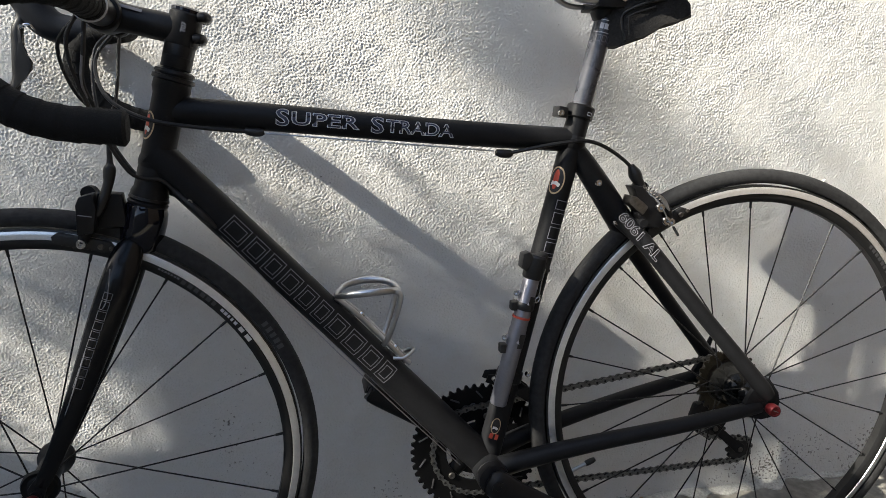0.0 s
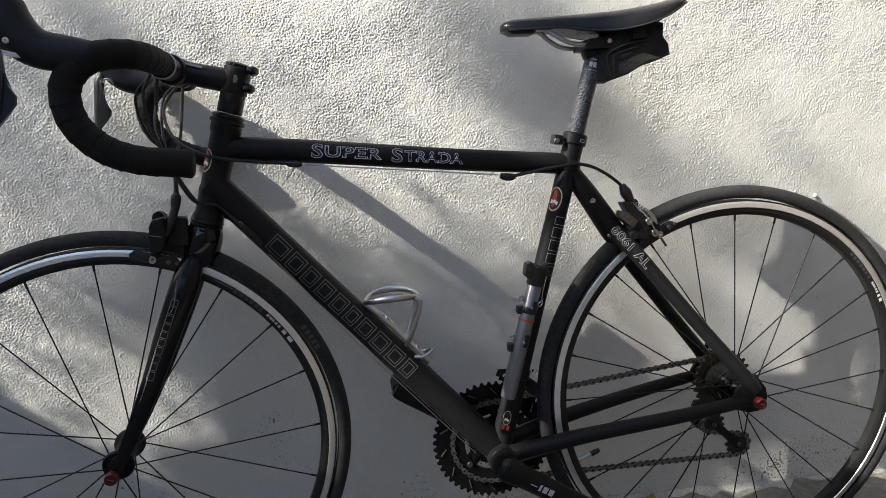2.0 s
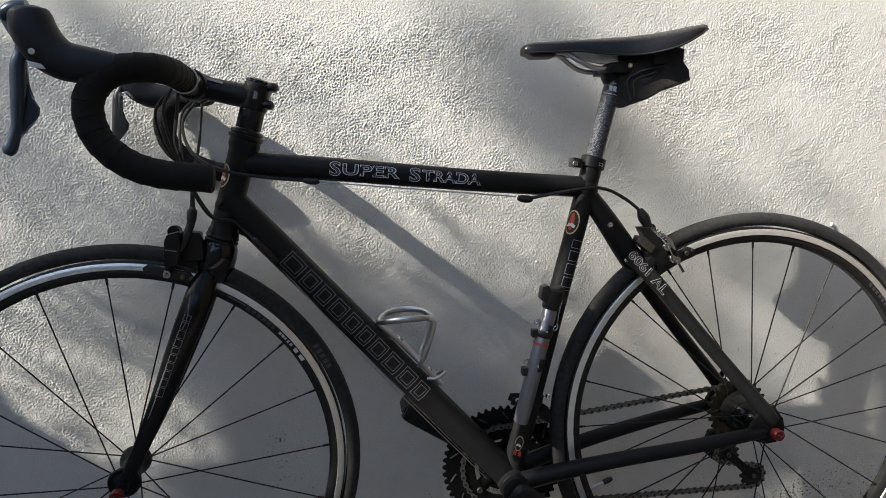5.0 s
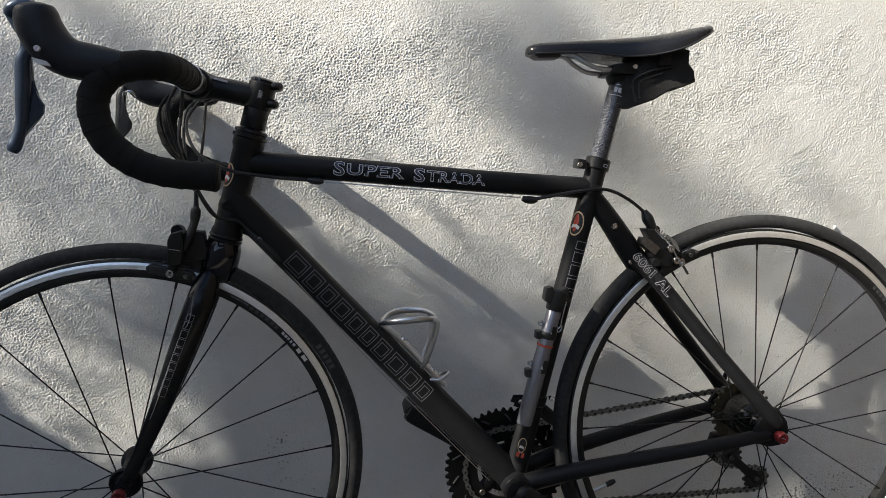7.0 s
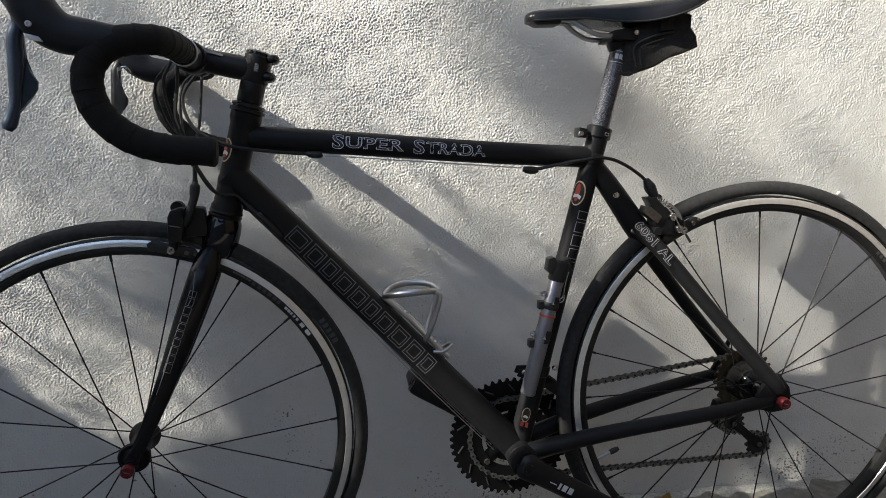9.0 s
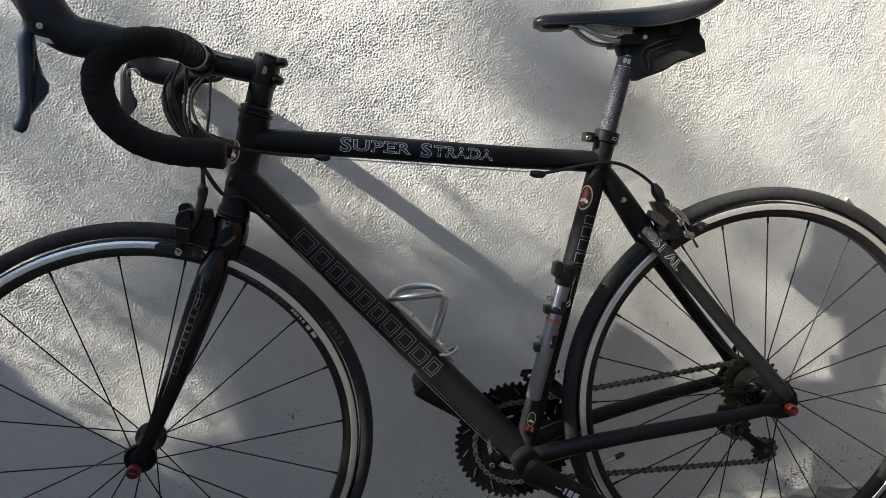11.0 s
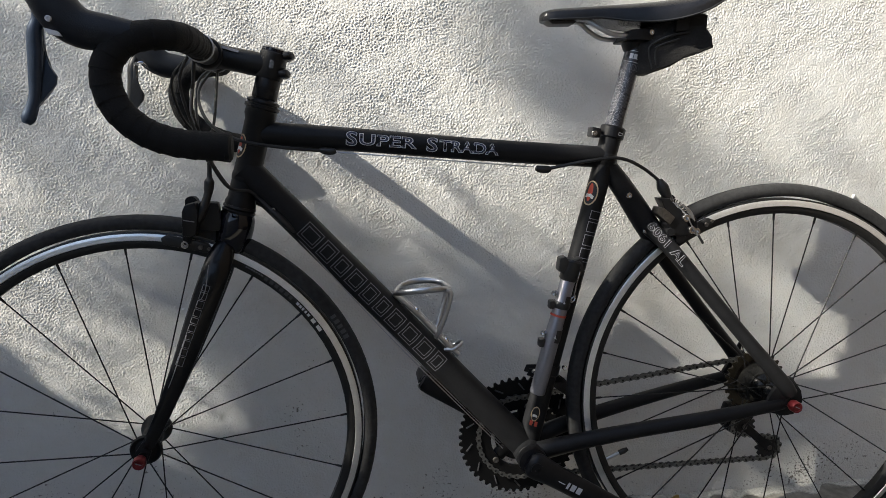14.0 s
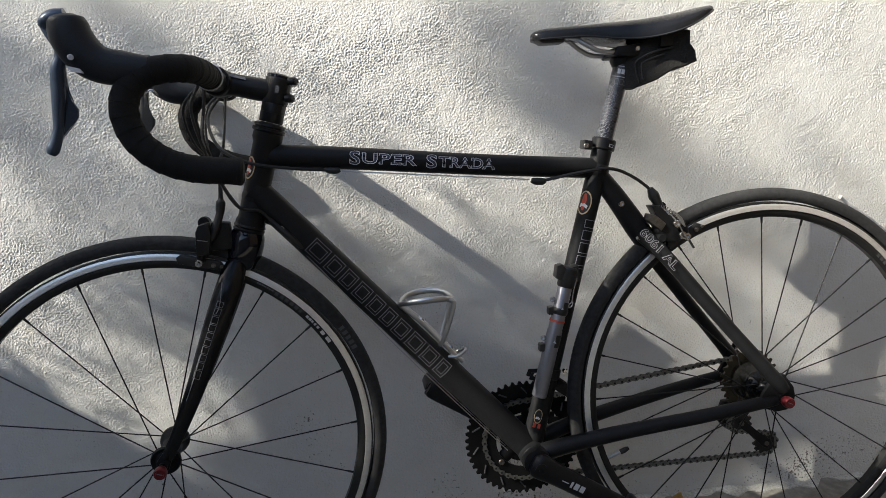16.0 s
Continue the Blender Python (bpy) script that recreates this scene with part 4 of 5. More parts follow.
# ---- brakes ----
def build_brake(name, place, turn, m, front):
    """A dual-pivot caliper: built over the wheel's top, the wheel's centre straight below, then turned."""
    base = Matrix.Translation(place) @ Matrix.Rotation(turn, 4, (0, 1, 0))
    mm = base if m is None else m @ base
    r = 0.3025
    bm = bmesh.new()
    # near arm comes down to the rim, far arm mirrors it
    if front:
        tube(bm, [(0.012, 0.004, 0.350, 0.0080), (0.010, -0.012, 0.348, 0.0080), (0.006, -0.022, 0.336, 0.0080), (0.002, -0.026, 0.322, 0.0075), (0.001, -0.025, 0.309, 0.0065), (0, -0.022, 0.303, 0.0060)], 12, 5)
    else:
        tube(bm, [(-0.004, -0.012, 0.338, 0.0085), (0.000, -0.024, 0.330, 0.0080), (0.001, -0.027, 0.316, 0.0070), (0, -0.022, 0.303, 0.0060)], 12, 5)
    brake = part(name, bm, ANOD, bike, "black dual-pivot brake caliper", mm)
    bm = bmesh.new()
    tube(bm, [(-0.006, -0.004, 0.358, 0.0085), (-0.005, 0.016, 0.356, 0.0085), (-0.004, 0.031, 0.338, 0.0080), (-0.003, 0.031, 0.320, 0.0070), (0, 0.022, 0.303, 0.0060)], 12, 5)
    part("far_arm", bm, ANOD, brake)
    if front:
        bm = bmesh.new()
        inv = base.inverted()
        plate(bm, [(-0.8795, 0.6800), (-0.8655, 0.6832), (-0.8632, 0.6650), (-0.8690, 0.6370), (-0.8865, 0.6370), (-0.8840, 0.6710)], -0.037, -0.014, 0.002)
        part("arm_block", bm, ANOD, brake, "boxy black caliper arm", inv)
        bm = bmesh.new()
        plate(bm, [(-0.864, 0.682), (-0.838, 0.679), (-0.836, 0.640), (-0.868, 0.640)], -0.019, 0.004, 0.003)
        part("caliper_body", bm, ANOD, brake, "", inv)
        bm = bmesh.new()
        plate(bm, [(-0.8828, 0.6606), (-0.8684, 0.6575), (-0.8684, 0.6563), (-0.8828, 0.6594)], -0.0374, -0.0365, 0)
        part("arm_mark", bm, PALE, brake, "small grey printed bar", inv, smooth=False)
    for s in (-1, 1):
        bm = bmesh.new()
        plate(bm, [(-0.030, r - 0.008), (0.030, r - 0.008), (0.034, r), (0.028, r + 0.006), (-0.028, r + 0.006), (-0.034, r)], 0.0125 * s, 0.021 * s, 0.002)
        part("brake_pad", bm, PLASTIC, brake, "black brake pad holder")
        bm = bmesh.new()
        bolt(bm, (0, 0.026 * s, r), 0.0058, 0.006, (0, s, 0))
        part("pad_bolt", bm, CHROME, brake, "polished pad bolt")
    for x, q in ((0.020, 0.0034), (0.031, 0.0024)):
        bm = bmesh.new()
        bolt(bm, (x, -0.0225, r - 0.001), q, 0.003)
        part("pad_screw", bm, STEEL, brake, "small steel screw")
    return brake


front_brake = build_brake("front_brake", (-WB, 0, RAD), radians(15.5), STEER, True)
bm = bmesh.new()
tube(bm, [(0.010, -0.024, 0.338, 0.0055), (0.014, -0.022, 0.356, 0.0058), (0.016, -0.019, 0.376, 0.0056), (0.0155, -0.018, 0.384, 0.0066), (0.0145, -0.017, 0.394, 0.0066), (0.0135, -0.016, 0.400, 0.0036), (0.0095, -0.0155, 0.420, 0.0028)], 12, 4)
part("barrel_adjuster", bm, PLASTIC, front_brake)

rear_brake = build_brake("rear_brake", (0, 0, RAD), radians(-27.0), None, False)
INV = Matrix.Translation((0, 0, RAD)) @ Matrix.Rotation(radians(-27.0), 4, (0, 1, 0))
INV = INV.inverted()
bm = bmesh.new()
tube(bm, [(-0.170, -0.012, 0.644, 0.0060), (-0.176, -0.011, 0.656, 0.0068), (-0.181, -0.010, 0.666, 0.0086), (-0.184, -0.010, 0.672, 0.0086), (-0.189, -0.010, 0.682, 0.0045)], 12, 4)
part("barrel_adjuster", bm, PLASTIC, rear_brake, "", INV)
bm = bmesh.new()
plate(bm, [(-0.1985, 0.6440), (-0.2018, 0.6335), (-0.1805, 0.6150), (-0.1720, 0.6264), (-0.1890, 0.6410)], -0.032, -0.010, 0.0025)
part("caliper_body", bm, STEEL, rear_brake, "grey metal caliper body", INV)
bm = bmesh.new()
plate(bm, [(-0.1960, 0.6560), (-0.1795, 0.6550), (-0.1600, 0.6320), (-0.1430, 0.6080), (-0.1500, 0.5960), (-0.1680, 0.5960), (-0.1790, 0.6000), (-0.1870, 0.6150), (-0.1800, 0.6300)], -0.028, -0.004, 0.003)
part("arm_cover", bm, ANOD, rear_brake, "", INV)
for x, z, r in ((-0.1574, 0.6250, 0.0062), (-0.1478, 0.6068, 0.0062)):
    bm = bmesh.new()
    bolt(bm, (x, -0.032, z), r, 0.006)
    part("clamp_bolt", bm, CHROME, rear_brake, "polished cable clamp bolt", INV)
bm = bmesh.new()
for k in range(4):
    tube(bm, [(-0.172 + 0.004 * k, -0.030, 0.648 - 0.001 * k, 0.0011), (-0.158 + 0.003 * k, -0.034, 0.640 - 0.002 * k, 0.0011), (-0.150 + 0.002 * k, -0.036, 0.626 - 0.002 * k, 0.0011)], 6, 3)
tube(bm, [(-0.176, -0.016, 0.652, 0.0010), (-0.160, -0.034, 0.634, 0.0010), (-0.148, -0.039, 0.610, 0.0010), (-0.139, -0.040, 0.597, 0.0010)], 6, 4)
part("brake_wire", bm, ALU, rear_brake, "", INV)
bm = bmesh.new()
p0, p1 = Vector((-0.1780, -0.030, 0.6555)), Vector((-0.1500, -0.032, 0.6330))
u = (p1 - p0).normalized()
v, w = Vector((0, 1, 0)), Vector((0, 1, 0)).cross(u)
tube(bm, [(*(p0 + (p1 - p0) * (k / 48) + v * math.cos(k * 0.9) * 0.0030 + w * math.sin(k * 0.9) * 0.0030), 0.0007) for k in range(49)], 6, 0)
part("return_spring", bm, STEEL, rear_brake, "dark steel return spring", INV)
bm = bmesh.new()
tube(bm, [(-0.140, -0.040, 0.599, 0.0019), (-0.132, -0.040, 0.586, 0.0019)], 8, 0)
part("wire_end_cap", bm, PLASTIC, rear_brake, "", INV)


# ---- cables ----
def cable(name, pts, r, mat, m=None, label=""):
    bm = bmesh.new()
    tube(bm, [(*p, r) for p in pts], 8, 8)
    return part(name, bm, mat, bike, label, m)


HOUSING = material("cable_housing", (0.010, 0.010, 0.011), 0.48, vary=0.2)
cable("brake_cable", [(-0.845, -0.050, 0.878), (-0.850, -0.052, 0.840), (-0.856, -0.048, 0.805), (-0.851, -0.030, 0.775), (-0.8465, -0.0158, 0.737)], 0.0024, HOUSING, STEER, "black cable housing")
cable("brake_cable", [(-0.838, 0.060, 0.874), (-0.862, 0.040, 0.835), (-0.842, -0.010, 0.790), (-0.800, -0.030, 0.764), (-0.745, -0.022, 0.752), (-0.690, -0.011, 0.745)], 0.0024, HOUSING, None, "black cable housing")
cable("shift_cable", [(-0.846, -0.062, 0.876), (-0.862, -0.060, 0.840), (-0.850, -0.050, 0.775), (-0.822, -0.034, 0.705), (-0.792, -0.022, 0.693), (-0.779, -0.019, 0.680)], 0.0022, HOUSING, None, "black cable housing")
cable("shift_cable", [(-0.842, 0.075, 0.876), (-0.868, 0.060, 0.845), (-0.862, 0.025, 0.770), (-0.832, 0.020, 0.704), (-0.800, 0.021, 0.678), (-0.775, 0.020, 0.664), (-0.764, 0.018, 0.655)], 0.0022, HOUSING, None, "black cable housing")
cable("shift_cable", [(-0.848, -0.055, 0.874), (-0.880, -0.030, 0.842), (-0.876, 0.010, 0.790), (-0.850, 0.040, 0.775), (-0.838, 0.070, 0.872)], 0.0022, HOUSING, None, "black cable housing")
bm = bmesh.new()
tube(bm, [(-0.8520, -0.0545, 0.832, 0.0012), (-0.8565, -0.0515, 0.805, 0.0012), (-0.8545, -0.0440, 0.788, 0.0012)], 8, 5)
part("housing_mark", bm, SILVER, bike, "grey print on the cable housing", STEER)
cable("brake_wire", [(-0.668, -0.0115, 0.742), (-0.383, -0.0115, 0.7095)], 0.0009, ALU)
cable("brake_cable", [(-0.363, -0.012, 0.706), (-0.323, -0.020, 0.7130), (-0.290, -0.022, 0.7170), (-0.263, -0.021, 0.7185), (-0.240, -0.019, 0.7130), (-0.216, -0.015, 0.7005), (-0.198, -0.011, 0.688), (-0.188, -0.010, 0.679)], 0.0025, HOUSING, None, "black cable housing")
for y in (-0.014, 0.010):
    cable("shift_wire", [(-0.738, y, 0.630), (-0.60, y, 0.4575), (-0.44, y * 0.8, 0.272)], 0.0008, ALU)
cable("shift_cable", [(-0.030, 0.070, 0.318), (0.010, 0.080, 0.330), (0.040, 0.080, 0.300), (0.030, 0.078, 0.268)], 0.0025, HOUSING, None, "black cable housing")

# ---- seat post, saddle ----
bm = bmesh.new()
tube(bm, [(*seat_axis(0.70), 0.0136), (*seat_axis(0.880), 0.0136)], 24, 0)
post = part("seat_post", bm, CARBON, bike, "carbon weave seat post")
bm = bmesh.new()
tube(bm, [(*seat_axis(0.873), 0.0142), (*seat_axis(0.879), 0.0155), (-0.228, 0, 0.884, 0.0175), (-0.226, 0, 0.890, 0.0130)], 20, 4)
plate(bm, [(-0.250, 0.886), (-0.244, 0.900), (-0.204, 0.903), (-0.194, 0.893), (-0.214, 0.884)], -0.029, 0.029, 0.003)
part("post_head", bm, ANOD, post, "black seat post clamp")
def post_print(z0, z1, half, mat, spin):
    """A printed bar round the front of the seat post."""
    b = bmesh.new()
    n = 6
    pts = [(x, -half + 2 * half * k / n, 0) for k in range(n + 1) for x in (0, z1 - z0)]
    wrapped(b, (pts, [(2 * k, 2 * k + 1, 2 * k + 3, 2 * k + 2) for k in range(n)]), (seat_axis(z0)[0], z0), (0.141, 0.495), 0.0137, spin=spin)
    part("post_mark", b, mat, post, "printed bar", smooth=False)


for z0, z1, half, mat, spin in ((0.8700, 0.8708, 0.016, BRIGHT, 0.0), (0.8548, 0.8556, 0.016, BRIGHT, 0.0)):
    post_print(z0, z1, half, mat, spin)
for k in range(4):
    post_print(0.8595, 0.8668, 0.0024, BRIGHT, 0.50 - 0.42 * k)
bm = bmesh.new()
for k in range(3):
    wrapped(bm, frames_row([0.0085], 0.0062, 0, 0.0008), (seat_axis(0.8440)[0], 0.8440), (0.141, 0.495), 0.0137, spin=0.55 - 0.55 * k)
part("post_mark", bm, SILVER, post, "grey outlined bars", smooth=False)
# silver flecks of the weave on one flank
bm = bmesh.new()
rng = random.Random(9)
for i in range(38):
    for j in range(9):
        if rng.random() < 0.12 + 0.06 * max(0, 4 - j) + (0.25 if i > 32 else 0):
            continue
        x, w = 0.0021 * i, 0.10 + 0.16 * j + (0.08 if i % 2 else 0) + rng.uniform(-0.02, 0.02)
        h, q = 0.0010 * rng.uniform(0.7, 1.2), 0.0007
        wrapped(bm, ([(-h, 0, 0), (0, -q, 0), (h, 0, 0), (0, q, 0)], [(0, 1, 2, 3)]), (seat_axis(0.7655 + x)[0], 0.7655 + x), (0.141, 0.495), 0.0136, lift=0.0003, spin=w)
tagged(part("fleck", bm, PALE, post, "silver flecks in the weave", smooth=False), kind="stuff")


def build_saddle():
    bm = bmesh.new()
    stations = [(-0.3690, 0.9245, 0.003, 0.003), (-0.3675, 0.9275, 0.008, 0.007), (-0.3640, 0.9300, 0.0125, 0.0100), (-0.3580, 0.9320, 0.0165, 0.0125), (-0.348, 0.9338, 0.0195, 0.0145), (-0.320, 0.9350, 0.0225, 0.0155), (-0.285, 0.9365, 0.027, 0.0175), (-0.245, 0.9382, 0.036, 0.0255), (-0.205, 0.9400, 0.048, 0.0300), (-0.170, 0.9432, 0.058, 0.0290), (-0.142, 0.9475, 0.062, 0.0245), (-0.120, 0.9512, 0.060, 0.0165), (-0.106, 0.9530, 0.052, 0.010), (-0.097, 0.9525, 0.038, 0.006)]
    rings = []
    for x, z, hw, d in stations:
        ring = []
        for k in range(17):
            a = radians(-112 + 224 * k / 16)
            ring.append(bm.verts.new((x, hw * math.sin(a), z - d + d * max(0.0, math.cos(a)) ** 0.7 if abs(a) < math.pi / 2 else z - d - 0.004)))
        rings.append(ring)
    for a, b in zip(rings, rings[1:]):
        for k in range(16):
            bm.faces.new((a[k], a[k + 1], b[k + 1], b[k]))
        bm.faces.new((a[16], a[0], b[0], b[16]))
    bm.faces.new(rings[0])
    bm.faces.new(rings[-1])
    saddle = part("saddle", bm, LEATHER, bike, "black padded racing saddle")
    for s in (-1, 1):
        bm = bmesh.new()
        tube(bm, [(-0.330, 0.010 * s, 0.9175, 0.0035), (-0.307, 0.014 * s, 0.9165, 0.0035), (-0.286, 0.020 * s, 0.9030, 0.0035), (-0.261, 0.022 * s, 0.8930, 0.0035), (-0.205, 0.022 * s, 0.8930, 0.0035), (-0.190, 0.024 * s, 0.8960, 0.0035), (-0.150, 0.034 * s, 0.9160, 0.0035), (-0.125, 0.038 * s, 0.9330, 0.0035)], 10, 6)
        part("saddle_rail", bm, ALU, saddle, "bright metal saddle rail")
        bm = bmesh.new()
        bolt(bm, (-0.214, 0.029 * s, 0.8945), 0.004, 0.004, (0, s, 0))
        part("rail_bolt", bm, CHROME, saddle)
    bm = bmesh.new()
    plate(bm, [(-0.362, 0.916), (-0.354, 0.911), (-0.322, 0.911), (-0.314, 0.918), (-0.358, 0.920)], -0.014, 0.014, 0.002)
    part("nose_plate", bm, PLASTIC, saddle)
    # shell edge that runs under the cover, and the stitched seam above it
    for s in (-1, 1):
        bm = bmesh.new()
        tube(bm, [(x, hw * 0.99 * s, z - d - 0.0025, 0.0016) for x, z, hw, d in stations[3:]], 6, 3)
        part("shell_edge", bm, PLASTIC, saddle)
        bm = bmesh.new()
        tube(bm, [(x, hw * 0.93 * s, z - d * 0.62, 0.0009) for x, z, hw, d in stations[6:12]], 6, 3)
        part("seam", bm, CLOTH, saddle)


build_saddle()


# ---- drive train ----
def toothed(bm, centre, y0, y1, teeth, r_root, r_tip, r_in):
    """A flat ring with teeth."""
    n = teeth * 4
    outer = []
    for k in range(n):
        a = 2 * math.pi * k / n
        r = (r_root, r_root, r_tip, r_tip)[k % 4]
        outer.append((math.cos(a) * r, math.sin(a) * r))
    inner = [(math.cos(2 * math.pi * k / n) * r_in, math.sin(2 * math.pi * k / n) * r_in) for k in range(n)]
    ring = [[bm.verts.new((centre[0] + x, y, centre[2] + z)) for x, z in loop] for loop in (outer, inner) for y in (y0, y1)]
    o0, o1, i0, i1 = ring
    for k in range(n):
        j = (k + 1) % n
        bm.faces.new((o0[k], o0[j], o1[j], o1[k]))
        bm.faces.new((i0[k], i0[j], i1[j], i1[k]))
        bm.faces.new((o0[k], o0[j], i0[j], i0[k]))
        bm.faces.new((o1[k], o1[j], i1[j], i1[k]))
    return bm


def build_cranks():
    bm = bmesh.new()
    lathe(bm, [(-0.050, 0.0150), (-0.048, 0.0215), (-0.036, 0.0225), (-0.036, 0.0200)], BB, 28)
    part("left_bearing_cup", bm, ANOD, bike, "black bottom bracket cup")
    bm = bmesh.new()
    lathe(bm, [(0.036, 0.0200), (0.036, 0.0225), (0.046, 0.0215), (0.048, 0.0150)], BB, 28)
    part("right_bearing_cup", bm, ANOD, bike, "black bottom bracket cup")
    ang = math.atan2(0.172 - BB[2], -0.254 - BB[0])
    d = Vector((math.cos(ang), 0, math.sin(ang)))
    e = Vector(BB) + d * 0.1725
    bm = bmesh.new()
    tube(bm, [(BB[0] - d.x * 0.012, -0.056, BB[2] - d.z * 0.012, 0.012), (BB[0], -0.058, BB[2], 0.0205), (BB[0] + d.x * 0.035, -0.061, BB[2] + d.z * 0.035, 0.0180), (BB[0] + d.x * 0.10, -0.066, BB[2] + d.z * 0.10, 0.0172), (BB[0] + d.x * 0.155, -0.070, BB[2] + d.z * 0.155, 0.0165), (e.x, -0.071, e.z, 0.0160), (e.x + d.x * 0.012, -0.071, e.z + d.z * 0.012, 0.010)], 18, 6, squash=0.55)
    left = part("left_crank_arm", bm, ANOD, bike, "black anodised crank arm")
    bm = bmesh.new()
    for x0, w, h in ((0.036, 0.012, 0.0016), (0.052, 0.004, 0.010), (0.059, 0.008, 0.010), (0.0695, 0.008, 0.010)):
        wrapped(bm, ([(x0, -h / 2, 0), (x0 + w, -h / 2, 0), (x0 + w, h / 2, 0), (x0, h / 2, 0)], [(0, 1, 2, 3)]), (BB[0], BB[2]), (d.x, d.z), 0.0160)
    mark = part("crank_mark", bm, BRIGHT, left, "silver printed bars", smooth=False)
    mark.matrix_local = Matrix.Translation((0, -0.0600, 0))
    bm = bmesh.new()
    bolt(bm, (BB[0], -0.069, BB[2]), 0.0090, 0.002)
    part("crank_bolt", bm, ANOD, left)
    bm = bmesh.new()
    bolt(bm, (BB[0] + 0.017, -0.062, BB[2] - 0.008), 0.0035, 0.004)
    part("bolt", bm, CHROME, left)
    # right arm with spider
    f = Vector(BB) - d * 0.1725
    bm = bmesh.new()
    tube(bm, [(BB[0] + d.x * 0.014, 0.060, BB[2] + d.z * 0.014, 0.012), (BB[0], 0.062, BB[2], 0.0200), (BB[0] - d.x * 0.10, 0.068, BB[2] - d.z * 0.10, 0.0155), (f.x, 0.073, f.z, 0.0150), (f.x - d.x * 0.011, 0.073, f.z - d.z * 0.011, 0.010)], 18, 6, squash=0.55)
    right = part("right_crank_arm", bm, ANOD, bike, "black anodised crank arm with spider")
    for k in range(5):
        a = ang + math.pi + math.pi / 5 + 2 * math.pi * k / 5 - math.pi / 5
        q = Vector((math.cos(a), 0, math.sin(a)))
        bm = bmesh.new()
        tube(bm, [(BB[0] + q.x * 0.012, 0.052, BB[2] + q.z * 0.012, 0.0150), (BB[0] + q.x * 0.04, 0.048, BB[2] + q.z * 0.04, 0.0125), (BB[0] + q.x * 0.062, 0.0465, BB[2] + q.z * 0.062, 0.0120)], 12, 4, squash=0.45)
        part("spider_arm", bm, RINGBLACK, right)
        bm = bmesh.new()
        bolt(bm, (BB[0] + q.x * 0.055, 0.0395, BB[2] + q.z * 0.055), 0.0050, 0.003)
        part("chainring_bolt", bm, STEEL, right, "steel chainring bolt")
    bm = bmesh.new()
    toothed(bm, BB, 0.0475, 0.0510, 50, 0.0960, 0.1015, 0.068)
    part("large_chainring", bm, RINGBLACK, right, "black toothed chainring")
    bm = bmesh.new()
    for k in range(14):
        a = 2 * math.pi * k / 14 + 0.1
        straight(bm, (BB[0] + math.cos(a) * 0.080, 0.0468, BB[2] + math.sin(a) * 0.080), (BB[0] + math.cos(a + 0.12) * 0.091, 0.0468, BB[2] + math.sin(a + 0.12) * 0.091), 0.0013, segs=6)
    tagged(part("shift_ramps", bm, DARKGREY, right), kind="stuff")
    bm = bmesh.new()
    lathe(bm, [(0.0455, 0.015), (0.0455, 0.0400), (0.0468, 0.0418), (0.0500, 0.0410), (0.0510, 0.015)], BB, 40)
    part("spider_hub", bm, RINGBLACK, right, "black dished middle of the spider")
    bm = bmesh.new()
    toothed(bm, BB, 0.0400, 0.0430, 34, 0.0650, 0.0700, 0.049)
    part("small_chainring", bm, RINGBLACK, right, "black toothed chainring")
    return ang, d, e, f


ang, crank_way, left_end, right_end = build_cranks()


def build_pedal(e, s, tilt, back=1.0):
    """A clipless pedal: body, toe loop, spindle, back latch."""
    m = Matrix.Translation((e.x, 0, e.z)) @ Matrix.Rotation(tilt, 4, (0, 1, 0))
    bm = bmesh.new()
    y0, y1 = 0.088 * s, 0.148 * s
    tube(bm, [(0, 0.072 * s, 0, 0.008), (0, 0.086 * s, 0, 0.008), (0, 0.088 * s, 0, 0.011), (0, 0.145 * s, 0, 0.0095), (0, 0.150 * s, 0, 0.005)], 14, 0)
    plate(bm, [(-0.030, -0.006), (-0.030, 0.006), (0.010 * back, 0.011), (0.040 * back, 0.009), (0.046 * back, 0.002), (0.040 * back, -0.008), (0.010 * back, -0.012)], y0 + 0.004 * s, y1 - 0.004 * s, 0.003)
    pedal = part("pedal", bm, PLASTIC, bike, "black clipless pedal", m)
    bm = bmesh.new()
    yc = (y0 + y1) / 2
    loop = [(-0.018, yc - 0.026, 0.002, 0.0055), (-0.042, yc - 0.023, 0.005, 0.0050), (-0.056, yc, 0.008, 0.0050), (-0.042, yc + 0.023, 0.005, 0.0050), (-0.018, yc + 0.026, 0.002, 0.0055)]
    tube(bm, loop, 10, 6)
    part("toe_loop", bm, PLASTIC, pedal)
    bm = bmesh.new()
    plate(bm, [(0.014 * back, 0.0115), (0.020 * back, 0.0165), (0.040 * back, 0.014), (0.046 * back, 0.006), (0.036 * back, 0.0095)], yc - 0.022, yc + 0.022, 0.002)
    part("latch", bm, PLASTIC, pedal)
    bm = bmesh.new()
    bolt(bm, (0, 0.1495 * s, 0), 0.005, 0.003, (0, s, 0))
    part("spindle_cap", bm, CHROME, pedal)
    bm = bmesh.new()
    for k, w in enumerate((0.006, 0.007, 0.007, 0.006)):
        x = -0.016 + 0.0095 * k
        a = [bm.verts.new((x + q * w, (y1 - 0.0036 * s) , z)) for q, z in ((0, -0.0035), (1, -0.0035), (1, 0.0035), (0, 0.0035))]
        bm.faces.new(a)
    part("pedal_mark", bm, WHITE, pedal, "white printed bars", smooth=False)


